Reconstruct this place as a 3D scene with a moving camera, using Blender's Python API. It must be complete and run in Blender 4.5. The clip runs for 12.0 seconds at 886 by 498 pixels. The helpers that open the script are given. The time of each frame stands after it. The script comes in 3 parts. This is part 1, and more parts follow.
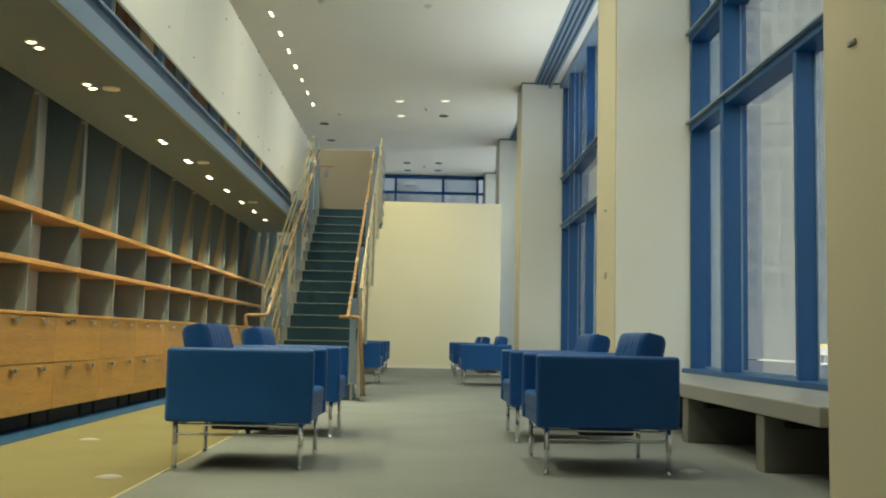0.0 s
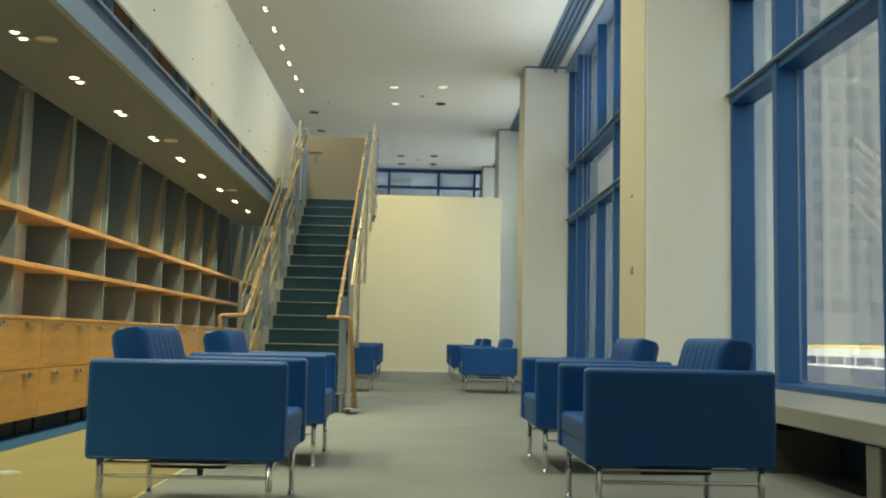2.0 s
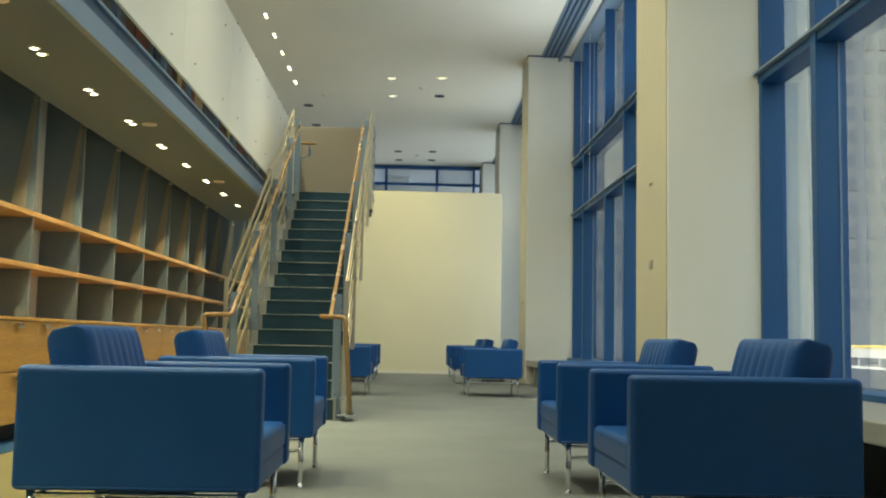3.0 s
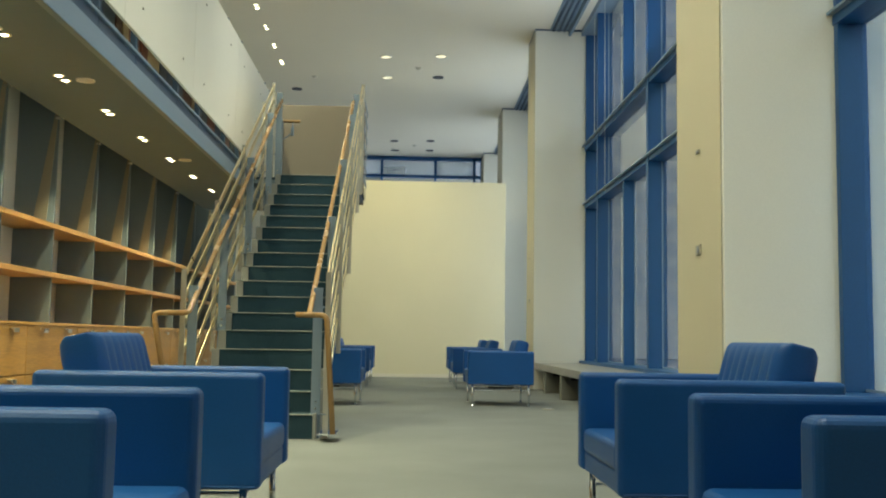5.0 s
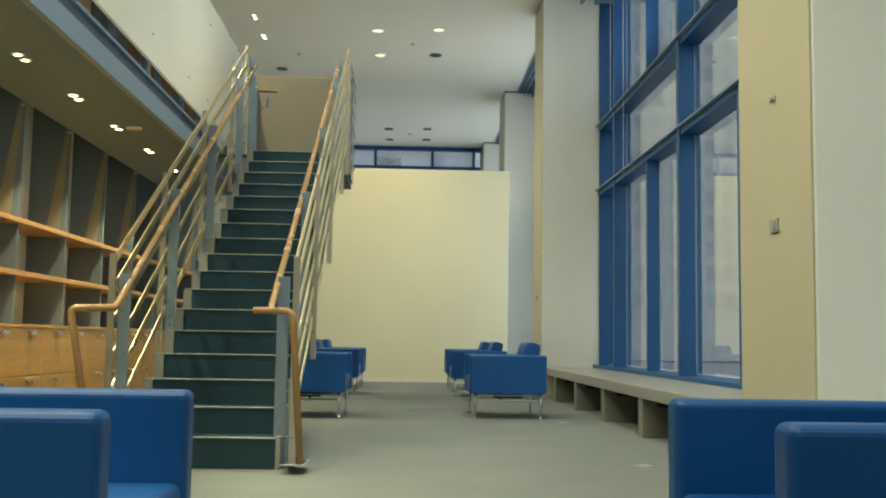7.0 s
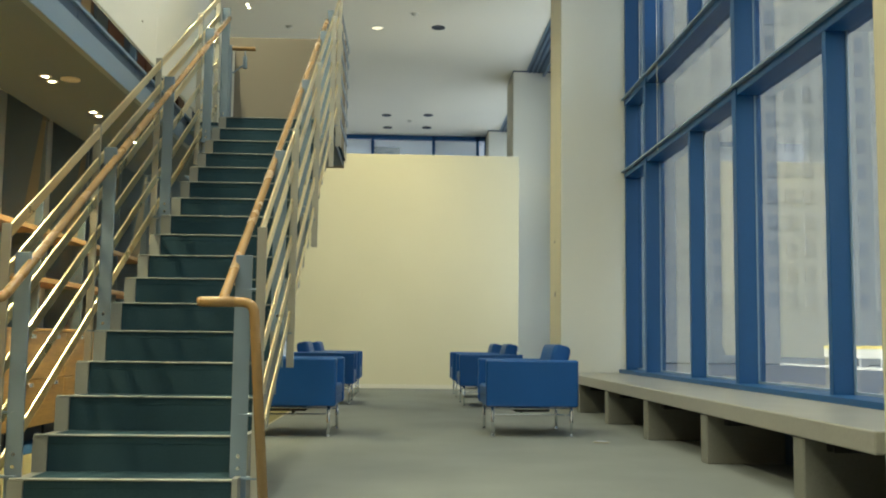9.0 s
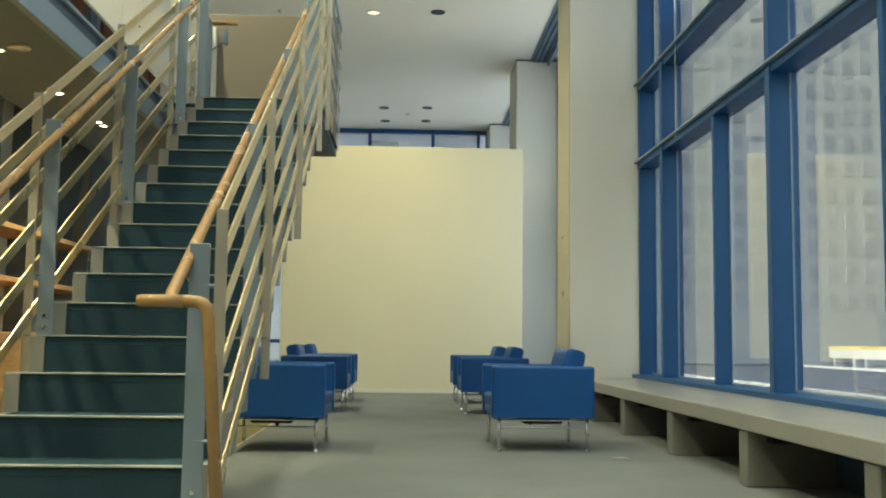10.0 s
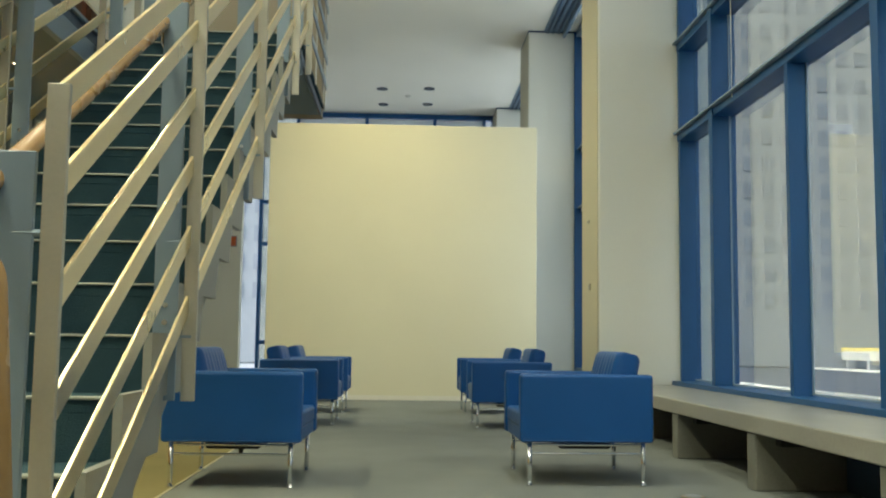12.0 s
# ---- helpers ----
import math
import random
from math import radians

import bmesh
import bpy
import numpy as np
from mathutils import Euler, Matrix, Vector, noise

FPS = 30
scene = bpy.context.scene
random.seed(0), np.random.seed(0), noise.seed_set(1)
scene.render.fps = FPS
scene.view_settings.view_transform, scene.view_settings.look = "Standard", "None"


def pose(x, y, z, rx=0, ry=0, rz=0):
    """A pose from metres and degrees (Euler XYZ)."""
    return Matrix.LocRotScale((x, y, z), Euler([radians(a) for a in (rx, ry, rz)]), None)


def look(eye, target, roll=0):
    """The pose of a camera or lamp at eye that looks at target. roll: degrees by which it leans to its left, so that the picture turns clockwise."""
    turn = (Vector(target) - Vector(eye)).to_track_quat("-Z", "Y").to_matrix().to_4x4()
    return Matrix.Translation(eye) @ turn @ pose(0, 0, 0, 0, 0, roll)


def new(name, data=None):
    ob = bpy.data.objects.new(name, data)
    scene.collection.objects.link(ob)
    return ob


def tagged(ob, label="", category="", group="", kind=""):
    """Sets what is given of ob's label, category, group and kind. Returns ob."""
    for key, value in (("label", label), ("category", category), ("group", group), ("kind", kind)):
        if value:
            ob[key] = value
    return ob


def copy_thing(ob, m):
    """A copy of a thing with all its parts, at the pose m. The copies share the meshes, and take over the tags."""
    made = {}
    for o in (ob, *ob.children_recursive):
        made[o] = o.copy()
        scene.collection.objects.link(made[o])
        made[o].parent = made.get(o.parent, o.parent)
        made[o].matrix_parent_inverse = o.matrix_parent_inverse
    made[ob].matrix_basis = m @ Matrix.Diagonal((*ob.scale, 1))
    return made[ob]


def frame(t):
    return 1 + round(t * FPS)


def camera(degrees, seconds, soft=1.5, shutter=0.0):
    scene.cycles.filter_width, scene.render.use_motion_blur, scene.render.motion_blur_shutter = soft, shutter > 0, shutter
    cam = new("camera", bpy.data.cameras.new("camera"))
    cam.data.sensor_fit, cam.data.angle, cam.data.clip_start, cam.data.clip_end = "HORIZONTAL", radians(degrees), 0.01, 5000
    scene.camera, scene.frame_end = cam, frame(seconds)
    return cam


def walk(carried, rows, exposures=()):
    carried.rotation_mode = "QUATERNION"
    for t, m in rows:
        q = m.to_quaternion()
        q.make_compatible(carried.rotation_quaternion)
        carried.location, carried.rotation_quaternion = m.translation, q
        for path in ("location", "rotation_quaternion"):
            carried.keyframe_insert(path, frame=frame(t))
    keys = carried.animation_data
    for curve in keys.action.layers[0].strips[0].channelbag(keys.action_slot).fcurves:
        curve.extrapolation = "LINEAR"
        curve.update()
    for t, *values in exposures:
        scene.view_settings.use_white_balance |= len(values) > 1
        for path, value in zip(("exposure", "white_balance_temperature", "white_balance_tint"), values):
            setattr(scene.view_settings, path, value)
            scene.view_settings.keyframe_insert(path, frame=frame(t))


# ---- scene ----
cam = camera(47.9, 12.0, 2.0)
PATH = [
    (0, (-0.083, -0.257, 0.801), (-0.043, 1.735, 0.980), 1.2),
    (0.5, (-0.103, 0.084, 0.804), (-0.058, 2.075, 0.985), 1.2),
    (1, (-0.117, 0.479, 0.818), (-0.068, 2.470, 0.998), 1.3),
    (1.5, (-0.130, 0.877, 0.825), (-0.078, 2.867, 1.005), 1.2),
    (2, (-0.168, 1.318, 0.835), (-0.112, 3.310, 1.015), 1.2),
    (2.5, (-0.184, 1.750, 0.842), (-0.125, 3.741, 1.023), 1.2),
    (3, (-0.199, 2.192, 0.837), (-0.137, 4.183, 1.018), 1.1),
    (5, (-0.172, 4.003, 0.859), (-0.106, 5.994, 1.040), 0.9),
    (5.5, (-0.148, 4.457, 0.875), (-0.081, 6.448, 1.056), 1.0),
    (6, (-0.136, 4.927, 0.853), (-0.068, 6.918, 1.035), 0.9),
    (6.5, (-0.134, 5.402, 0.859), (-0.063, 7.392, 1.042), 0.8),
    (7, (-0.121, 5.891, 0.871), (-0.049, 7.881, 1.054), 0.9),
    (9, (-0.165, 7.852, 0.872), (-0.089, 9.842, 1.059), 0.7),
    (9.5, (-0.159, 8.333, 0.894), (-0.080, 10.322, 1.082), 0.7),
    (10, (-0.144, 8.831, 0.909), (-0.066, 10.821, 1.096), 0.7),
    (10.5, (-0.133, 9.316, 0.894), (-0.054, 11.305, 1.082), 0.7),
    (11, (-0.135, 9.814, 0.899), (-0.056, 11.804, 1.087), 0.7),
    (11.5, (-0.142, 10.323, 0.898), (-0.063, 12.313, 1.087), 0.7),
    (12, (-0.160, 10.836, 0.906), (-0.080, 12.826, 1.096), 0.7),
]
walk(cam, [(t, look(eye, target, roll)) for t, eye, target, roll in PATH], [(0, 2.60, 5980, 1), (12, 2.70, 5950, 1)])

# ---- plan, in metres ----
CEIL, SOFFIT, UPPER, FLOOR = 6.75, 2.93, 3.13, -0.026
GLASS_X, PIER_X, FASCIA_X = 3.26, 2.2, -2.48
SHELF_X, SHELF_BACK, CAB_X = -3.56, -3.945, -3.28
BAY = 1.237
STEPS, RISE, GOING, STAIR_Y = 17, 0.184, 0.315, 12.88
STAIR_L, STAIR_R = -2.08, -0.98
LAND_Y, LAND_END = STAIR_Y + 16 * GOING, 20.1

# ---- world and lights ----
world = bpy.data.worlds.new("overcast_sky")
scene.world = world
world.use_nodes = True
wn = world.node_tree
sky = wn.nodes.new("ShaderNodeTexSky")
sky.sky_type, sky.sun_disc = "NISHITA", False
sky.sun_elevation, sky.sun_rotation = radians(43), radians(257)
sky.air_density, sky.dust_density = 1.0, 3.0
wn.links.new(sky.outputs[0], wn.nodes["Background"].inputs[0])
wn.nodes["Background"].inputs[1].default_value = 0.145

sun_data = bpy.data.lights.new("sun", "SUN")
sun_data.energy, sun_data.angle, sun_data.color = 0.5, radians(12), (1.0, 0.96, 0.88)
sun = new("sun", sun_data)
sun.matrix_world = look((-30, -7, 28), (0, 0, 0))

WARM = (1.0, 0.91, 0.68)


def spot(name, x, y, z, watts, degrees, size=0.05, blend=0.6, aim=(0, 0, -1), color=WARM):
    data = bpy.data.lights.new(name, "SPOT")
    data.energy, data.spot_size, data.spot_blend, data.shadow_soft_size, data.color = watts, radians(degrees), blend, size, color
    ob = new(name, data)
    ob.matrix_world = look((x, y, z), (x + aim[0], y + aim[1] + 0.001, z + aim[2]))
    return ob


SOFFIT_LAMPS = [3.4 + 1.235 * i for i in range(13)]
UPPER_LAMPS = [17.9 + 1.2 * i for i in range(7)]
HALL_LIT = [(-0.75, 24.5), (0.4, 24.35), (-0.75, 26.15)]
# Added lamps in the ceiling out of view, there to brighten the hall.
HALL_ADDED = [(x, y) for y in (-4.0, 1.5, 7.0, 12.0, 16.0) for x in (-0.75, 0.9)]
for y in SOFFIT_LAMPS:
    spot("soffit_spot", -3.02, y, SOFFIT - 0.03, 24, 100, 0.03, 0.35, (0.12, 0, -1), (1.0, 0.85, 0.48))
# The last three are added lamps, out of view and without fixtures.
for y in UPPER_LAMPS[1::2] + [6.0, 10.5, 15.0]:
    spot("upper_spot", -3.0, y, CEIL - 0.03, 75, 130, 0.06, 0.8, (0.5, 0.1, -1), (1.0, 0.87, 0.56))
for x, y in HALL_LIT:
    spot("hall_spot", x, y, CEIL - 0.04, 30 if y > 26 else 18, 100, 0.08, 1.0, (0.0 if x < 0 else 0.3, 0.5, -1), (1.0, 0.80, 0.38))
for x, y in HALL_ADDED:
    spot("hall_spot", x, y, CEIL - 0.04, {-4.0: 13, 1.5: 21, 7.0: 68, 12.0: 66, 16.0: 62}[y], 150 if y < 10 else 115, 0.12, 1.0, (0, 0.15, -1))


def sky_fill(y0, y1, watts):
    """An added area lamp in a window's opening, standing in for sky light."""
    data = bpy.data.lights.new("window_fill_lamp", "AREA")
    data.shape, data.size, data.size_y, data.energy, data.color = "RECTANGLE", y1 - y0, 6.0, watts, (0.93, 0.97, 1.0)
    ob = new("window_fill_lamp", data)
    ob.matrix_world = look((3.2, (y0 + y1) / 2, 3.6), (0.0, (y0 + y1) / 2, 3.6))
    return ob


def ledge_fill_lamp(y0, y1, z, watts):
    """An added one-sided lamp above a transom, aimed up and inwards to brighten the ceiling."""
    data = bpy.data.lights.new("window_fill_lamp", "AREA")
    data.shape, data.size, data.size_y, data.energy, data.color = "RECTANGLE", y1 - y0, 0.5, watts, (0.97, 0.98, 1.0)
    ob = new("window_fill_lamp", data)
    ob.matrix_world = look((2.80, (y0 + y1) / 2, z + 0.1), (2.20, (y0 + y1) / 2, z + 0.9))
    return ob


# Fill lamps added at the windows, set where the camera can't see them.
sky_fill(23.6, 28.0, 18)
sky_fill(30.2, 34.9, 17)
ledge_fill_lamp(6.6, 10.0, 4.54, 6)
ledge_fill_lamp(14.2, 20.6, 4.54, 11)

# ---- materials ----


def mat(name, color, rough=0.6, metal=0.0, vary=0.12, scale=3.0, fine=60.0, bump=0.05, gap=0.004, stretch=(1, 1, 1), spec=0.5, rand=0.0):
    """A surface with two scales of variation in tone, in roughness and in relief."""
    m = bpy.data.materials.new(name)
    m.use_nodes = True
    n, l = m.node_tree.nodes, m.node_tree.links
    b = n["Principled BSDF"]
    tc = n.new("ShaderNodeTexCoord")
    mp = n.new("ShaderNodeMapping")
    mp.inputs["Scale"].default_value = stretch
    l.new(tc.outputs["Object"], mp.inputs["Vector"])
    big, small = n.new("ShaderNodeTexNoise"), n.new("ShaderNodeTexNoise")
    big.inputs["Scale"].default_value, small.inputs["Scale"].default_value = scale, fine
    big.inputs["Detail"].default_value, small.inputs["Detail"].default_value = 5, 3
    for q in (big, small):
        l.new(mp.outputs[0], q.inputs["Vector"])
    add = n.new("ShaderNodeMath")
    add.operation = "ADD"
    l.new(big.outputs[0], add.inputs[0])
    l.new(small.outputs[0], add.inputs[1])
    fac = add
    if rand:
        info = n.new("ShaderNodeObjectInfo")
        mul = n.new("ShaderNodeMath")
        mul.operation = "MULTIPLY_ADD"
        l.new(info.outputs["Random"], mul.inputs[0])
        mul.inputs[1].default_value = rand
        l.new(add.outputs[0], mul.inputs[2])
        fac = mul
    rng = n.new("ShaderNodeMapRange")
    rng.inputs["From Min"].default_value, rng.inputs["From Max"].default_value = 0.6, 1.4
    rng.inputs["To Min"].default_value, rng.inputs["To Max"].default_value = 1 - vary, 1 + vary
    l.new(fac.outputs[0], rng.inputs["Value"])
    mix = n.new("ShaderNodeVectorMath")
    mix.operation = "SCALE"
    mix.inputs[0].default_value = color
    l.new(rng.outputs[0], mix.inputs["Scale"])
    l.new(mix.outputs[0], b.inputs["Base Color"])
    rr = n.new("ShaderNodeMapRange")
    rr.inputs["To Min"].default_value, rr.inputs["To Max"].default_value = max(0.02, rough - 0.09), min(1, rough + 0.09)
    l.new(big.outputs[0], rr.inputs["Value"])
    l.new(rr.outputs[0], b.inputs["Roughness"])
    b.inputs["Metallic"].default_value = metal
    b.inputs["Specular IOR Level"].default_value = spec
    if bump:
        bp = n.new("ShaderNodeBump")
        bp.inputs["Strength"].default_value, bp.inputs["Distance"].default_value = bump, gap
        l.new(small.outputs[0], bp.inputs["Height"])
        l.new(bp.outputs[0], b.inputs["Normal"])
    return m


def wood(name, color, rough=0.35, along="y", vary=0.30):
    """Straight-grained wood: long stretched rings and pores along one axis."""
    st = {"y": (9, 0.6, 9), "z": (9, 9, 0.6), "x": (0.6, 9, 9)}[along]
    m = mat(name, color, rough, vary=vary, scale=1.6, fine=14, bump=0.08, gap=0.002, stretch=st, rand=0.25)
    return m


def glow(name, color, power):
    m = bpy.data.materials.new(name)
    m.use_nodes = True
    b = m.node_tree.nodes["Principled BSDF"]
    b.inputs["Base Color"].default_value = (*color, 1)
    b.inputs["Emission Color"].default_value = (*color, 1)
    b.inputs["Emission Strength"].default_value = power
    return m


def pane_glass(name, tint=(0.93, 0.93, 0.88)):
    m = bpy.data.materials.new(name)
    m.use_nodes = True
    n, l = m.node_tree.nodes, m.node_tree.links
    n.remove(n["Principled BSDF"])
    out = n["Material Output"]
    tr, gl, mx, lw = n.new("ShaderNodeBsdfTransparent"), n.new("ShaderNodeBsdfGlossy"), n.new("ShaderNodeMixShader"), n.new("ShaderNodeLayerWeight")
    pw, ma = n.new("ShaderNodeMath"), n.new("ShaderNodeMath")
    pw.operation, ma.operation = "POWER", "MULTIPLY_ADD"
    pw.inputs[1].default_value = 4.0
    ma.inputs[1].default_value, ma.inputs[2].default_value = 0.72, 0.10
    tr.inputs[0].default_value = (*tint, 1)
    gl.inputs["Roughness"].default_value = 0.015
    lw.inputs["Blend"].default_value = 0.5
    l.new(lw.outputs["Facing"], pw.inputs[0])
    l.new(pw.outputs[0], ma.inputs[0])
    l.new(ma.outputs[0], mx.inputs[0])
    l.new(tr.outputs[0], mx.inputs[1])
    l.new(gl.outputs[0], mx.inputs[2])
    l.new(mx.outputs[0], out.inputs[0])
    return m


M_CARPET = mat("grey_carpet", (0.185, 0.198, 0.192), 0.95, vary=0.16, scale=1.1, fine=260, bump=0.5, gap=0.006, spec=0.1)
M_BORDER = mat("sand_carpet", (0.20, 0.175, 0.085), 0.95, vary=0.14, scale=1.4, fine=260, bump=0.5, gap=0.006, spec=0.1)
M_SEAM = mat("sand_edge_strip", (0.40, 0.36, 0.24), 0.8, vary=0.1, scale=2, fine=90)
M_EDGE = mat("navy_floor_edge", (0.022, 0.062, 0.135), 0.95, vary=0.15, scale=2, fine=240, bump=0.4, gap=0.005, spec=0.1)
M_WALL = mat("white_wall_paint", (0.80, 0.785, 0.70), 0.75, vary=0.035, scale=0.8, fine=90, bump=0.06, spec=0.3)
M_PARTITION = mat("cream_partition_paint", (0.70, 0.66, 0.49), 0.75, vary=0.05, scale=0.7, fine=90, bump=0.05, spec=0.3)
M_CEIL = mat("ceiling_paint", (0.89, 0.85, 0.745), 0.9, vary=0.03, scale=0.5, fine=120, bump=0.05, spec=0.2)
M_PIER_SHADE = mat("pier_side_shade", (0.50, 0.465, 0.34), 0.6, vary=0.06, scale=1.2, fine=80, bump=0.08, spec=0.35)
M_WALL_DIM = mat("dim_lit_wall", (0.26, 0.225, 0.175), 0.8, vary=0.04, scale=0.9, fine=90, bump=0.05, spec=0.3)
M_BOUNCE_DECK = mat("bounce_deck", (0.46, 0.43, 0.36), 0.9, vary=0.1, scale=1.2, fine=200, bump=0.3, spec=0.1)
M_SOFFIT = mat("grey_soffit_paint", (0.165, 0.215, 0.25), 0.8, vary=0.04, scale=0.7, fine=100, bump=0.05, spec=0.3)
M_STEEL_PAINT = mat("blue_grey_painted_steel", (0.20, 0.28, 0.38), 0.45, vary=0.07, scale=1.5, fine=70, bump=0.04)
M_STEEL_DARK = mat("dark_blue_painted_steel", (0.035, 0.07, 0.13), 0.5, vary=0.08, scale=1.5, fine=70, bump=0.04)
M_FRAME = mat("blue_window_frame_paint", (0.008, 0.070, 0.215), 0.42, vary=0.10, scale=1.2, fine=60, bump=0.05)
M_VINYL = mat("blue_leather", (0.005, 0.068, 0.255), 0.46, vary=0.12, scale=3.5, fine=170, bump=0.22, gap=0.003, spec=0.45)
M_CHROME = mat("polished_chrome", (0.78, 0.80, 0.82), 0.14, 1.0, vary=0.05, scale=6, fine=90, bump=0.01)
# The gold tint puts warm lamp reflections into the steel's colour.
M_BRUSHED = mat("lamp_tinted_steel", (0.82, 0.69, 0.40), 0.30, 1.0, vary=0.04, scale=3, fine=120, bump=0.015, gap=0.001, stretch=(6, 1, 1))
M_POST = mat("grey_steel_post", (0.20, 0.26, 0.33), 0.40, 0.4, vary=0.05, scale=3, fine=120, bump=0.02, gap=0.001, stretch=(6, 6, 1))
M_PALE = mat("pale_satin_steel", (0.42, 0.405, 0.35), 0.42, 0.75, vary=0.05, scale=3, fine=90, bump=0.015)
M_BLACK = mat("black_metal", (0.012, 0.013, 0.016), 0.55, vary=0.15, scale=4, fine=80)
M_STAIR = mat("dark_green_stair_carpet", (0.028, 0.056, 0.074), 0.95, vary=0.22, scale=2.0, fine=240, bump=0.6, gap=0.006, spec=0.1)
M_NOSING = mat("pale_rubber_nosing", (0.27, 0.29, 0.26), 0.6, vary=0.10, scale=5, fine=90)
M_STRINGER = mat("grey_stringer_paint", (0.22, 0.225, 0.21), 0.5, vary=0.06, scale=2, fine=70, bump=0.04)
M_BENCH = mat("honed_grey_stone", (0.295, 0.29, 0.255), 0.32, vary=0.10, scale=2.2, fine=45, bump=0.03)
M_BENCH_LEG = mat("grey_concrete", (0.18, 0.18, 0.155), 0.75, vary=0.12, scale=3, fine=60, bump=0.10)
M_MAPLE = wood("maple_veneer", (0.46, 0.25, 0.062), 0.36, "y")
M_SHELF = wood("orange_shelf_wood", (0.40, 0.225, 0.080), 0.42, "y")
M_RAIL = mat("varnished_handrail_wood", (0.30, 0.185, 0.075), 0.26, vary=0.09, scale=2.5, fine=30, bump=0.0)
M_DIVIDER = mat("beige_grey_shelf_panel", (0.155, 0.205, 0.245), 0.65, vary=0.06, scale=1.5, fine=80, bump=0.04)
M_LIT_WEDGE = mat("lit_wedge_tan", (0.30, 0.275, 0.21), 0.65, vary=0.06, scale=1.5, fine=80, bump=0.04)
M_SHELFBACK = mat("white_shelf_back", (0.66, 0.66, 0.63), 0.7, vary=0.04, scale=1.2, fine=80, bump=0.04)
M_PULL = mat("satin_nickel", (0.70, 0.68, 0.62), 0.28, 1.0, vary=0.06, scale=8, fine=90, bump=0.02)
M_TRIM = mat("white_lamp_trim", (0.72, 0.69, 0.60), 0.45, vary=0.05, scale=8, fine=90)
M_CAN = mat("dark_lamp_can", (0.02, 0.03, 0.05), 0.5, vary=0.1, scale=8, fine=60)
M_BULB = glow("warm_bulb", (1.0, 0.85, 0.50), 7.0)
M_LENS = glow("warm_lens", (1.0, 0.88, 0.58), 0.16)
M_GLASS = pane_glass("window_glass")
M_BLIND = mat("grey_blind_cloth", (0.42, 0.45, 0.49), 0.85, vary=0.05, scale=2, fine=150, bump=0.08)
mt = M_BLIND.node_tree
tl, ms = mt.nodes.new("ShaderNodeBsdfTranslucent"), mt.nodes.new("ShaderNodeMixShader")
tl.inputs[0].default_value = (0.90, 0.92, 0.94, 1)
ms.inputs[0].default_value = 0.75
mt.links.new(mt.nodes["Principled BSDF"].outputs[0], ms.inputs[1])
mt.links.new(tl.outputs[0], ms.inputs[2])
mt.links.new(ms.outputs[0], mt.nodes["Material Output"].inputs[0])
M_PLATE = mat("grey_plastic_plate", (0.34, 0.32, 0.26), 0.5, vary=0.06, scale=8, fine=80)
M_OUTLET = mat("worn_brass_outlet", (0.24, 0.21, 0.14), 0.4, 0.5, vary=0.15, scale=12, fine=90)
M_SIGN = mat("orange_sign_face", (0.55, 0.13, 0.04), 0.5, vary=0.08, scale=8, fine=80)
M_METALGREY = mat("grey_enamel", (0.26, 0.29, 0.33), 0.45, vary=0.06, scale=4, fine=80)
M_PAGES = mat("paper_pages", (0.62, 0.57, 0.45), 0.85, vary=0.1, scale=5, fine=200, bump=0.2, stretch=(1, 12, 1))
M_BOOKS = [mat("book_cloth_%s" % k, c, 0.6, vary=0.12, scale=4, fine=120, bump=0.08) for k, c in
           (("russet", (0.16, 0.05, 0.03)), ("navy", (0.03, 0.06, 0.13)), ("tan", (0.46, 0.36, 0.22)), ("umber", (0.10, 0.045, 0.03)), ("slate", (0.07, 0.10, 0.15)))]
M_ASPHALT = mat("asphalt", (0.055, 0.062, 0.075), 0.9, vary=0.2, scale=0.4, fine=20, bump=0.2)
M_PAVING = mat("pale_paving", (0.22, 0.225, 0.23), 0.85, vary=0.12, scale=0.5, fine=12, bump=0.1)
M_KERB = mat("pale_kerb_stone", (0.38, 0.38, 0.36), 0.8, vary=0.1, scale=1, fine=20)
M_YELLOW = mat("yellow_barrier_paint", (0.50, 0.40, 0.10), 0.5, vary=0.15, scale=1, fine=20)
M_TOWER = mat("pale_tower_stone", (0.15, 0.155, 0.145), 0.95, vary=0.08, scale=0.1, fine=2)
M_TOWER2 = mat("sand_tower_stone", (0.15, 0.14, 0.11), 0.95, vary=0.08, scale=0.1, fine=2)
M_TOWER3 = mat("blue_grey_tower_stone", (0.12, 0.13, 0.142), 0.95, vary=0.08, scale=0.1, fine=2)
M_TOWER4 = mat("white_tower_stone", (0.21, 0.215, 0.215), 0.95, vary=0.06, scale=0.1, fine=2)
# Tower windows nearly match their walls: haze is put into these colours.
M_TOWER_GLASS = mat("tower_window_glass", (0.140, 0.146, 0.146), 0.95, spec=0.1, vary=0.14, scale=0.05, fine=0.4, bump=0)
M_TOWER_GLASS3 = mat("dim_tower_window_glass", (0.115, 0.125, 0.14), 0.95, spec=0.1, vary=0.14, scale=0.05, fine=0.4, bump=0)
M_TOWER_GLASS4 = mat("pale_tower_window_glass", (0.17, 0.178, 0.19), 0.95, spec=0.1, vary=0.14, scale=0.05, fine=0.4, bump=0)

# ---- mesh helpers ----


def mesh_from(bm, name, material, smooth=False):
    me = bpy.data.meshes.new(name)
    if smooth:
        for f in bm.faces:
            f.smooth = True
    bm.to_mesh(me)
    bm.free()
    me.materials.append(material)
    return me


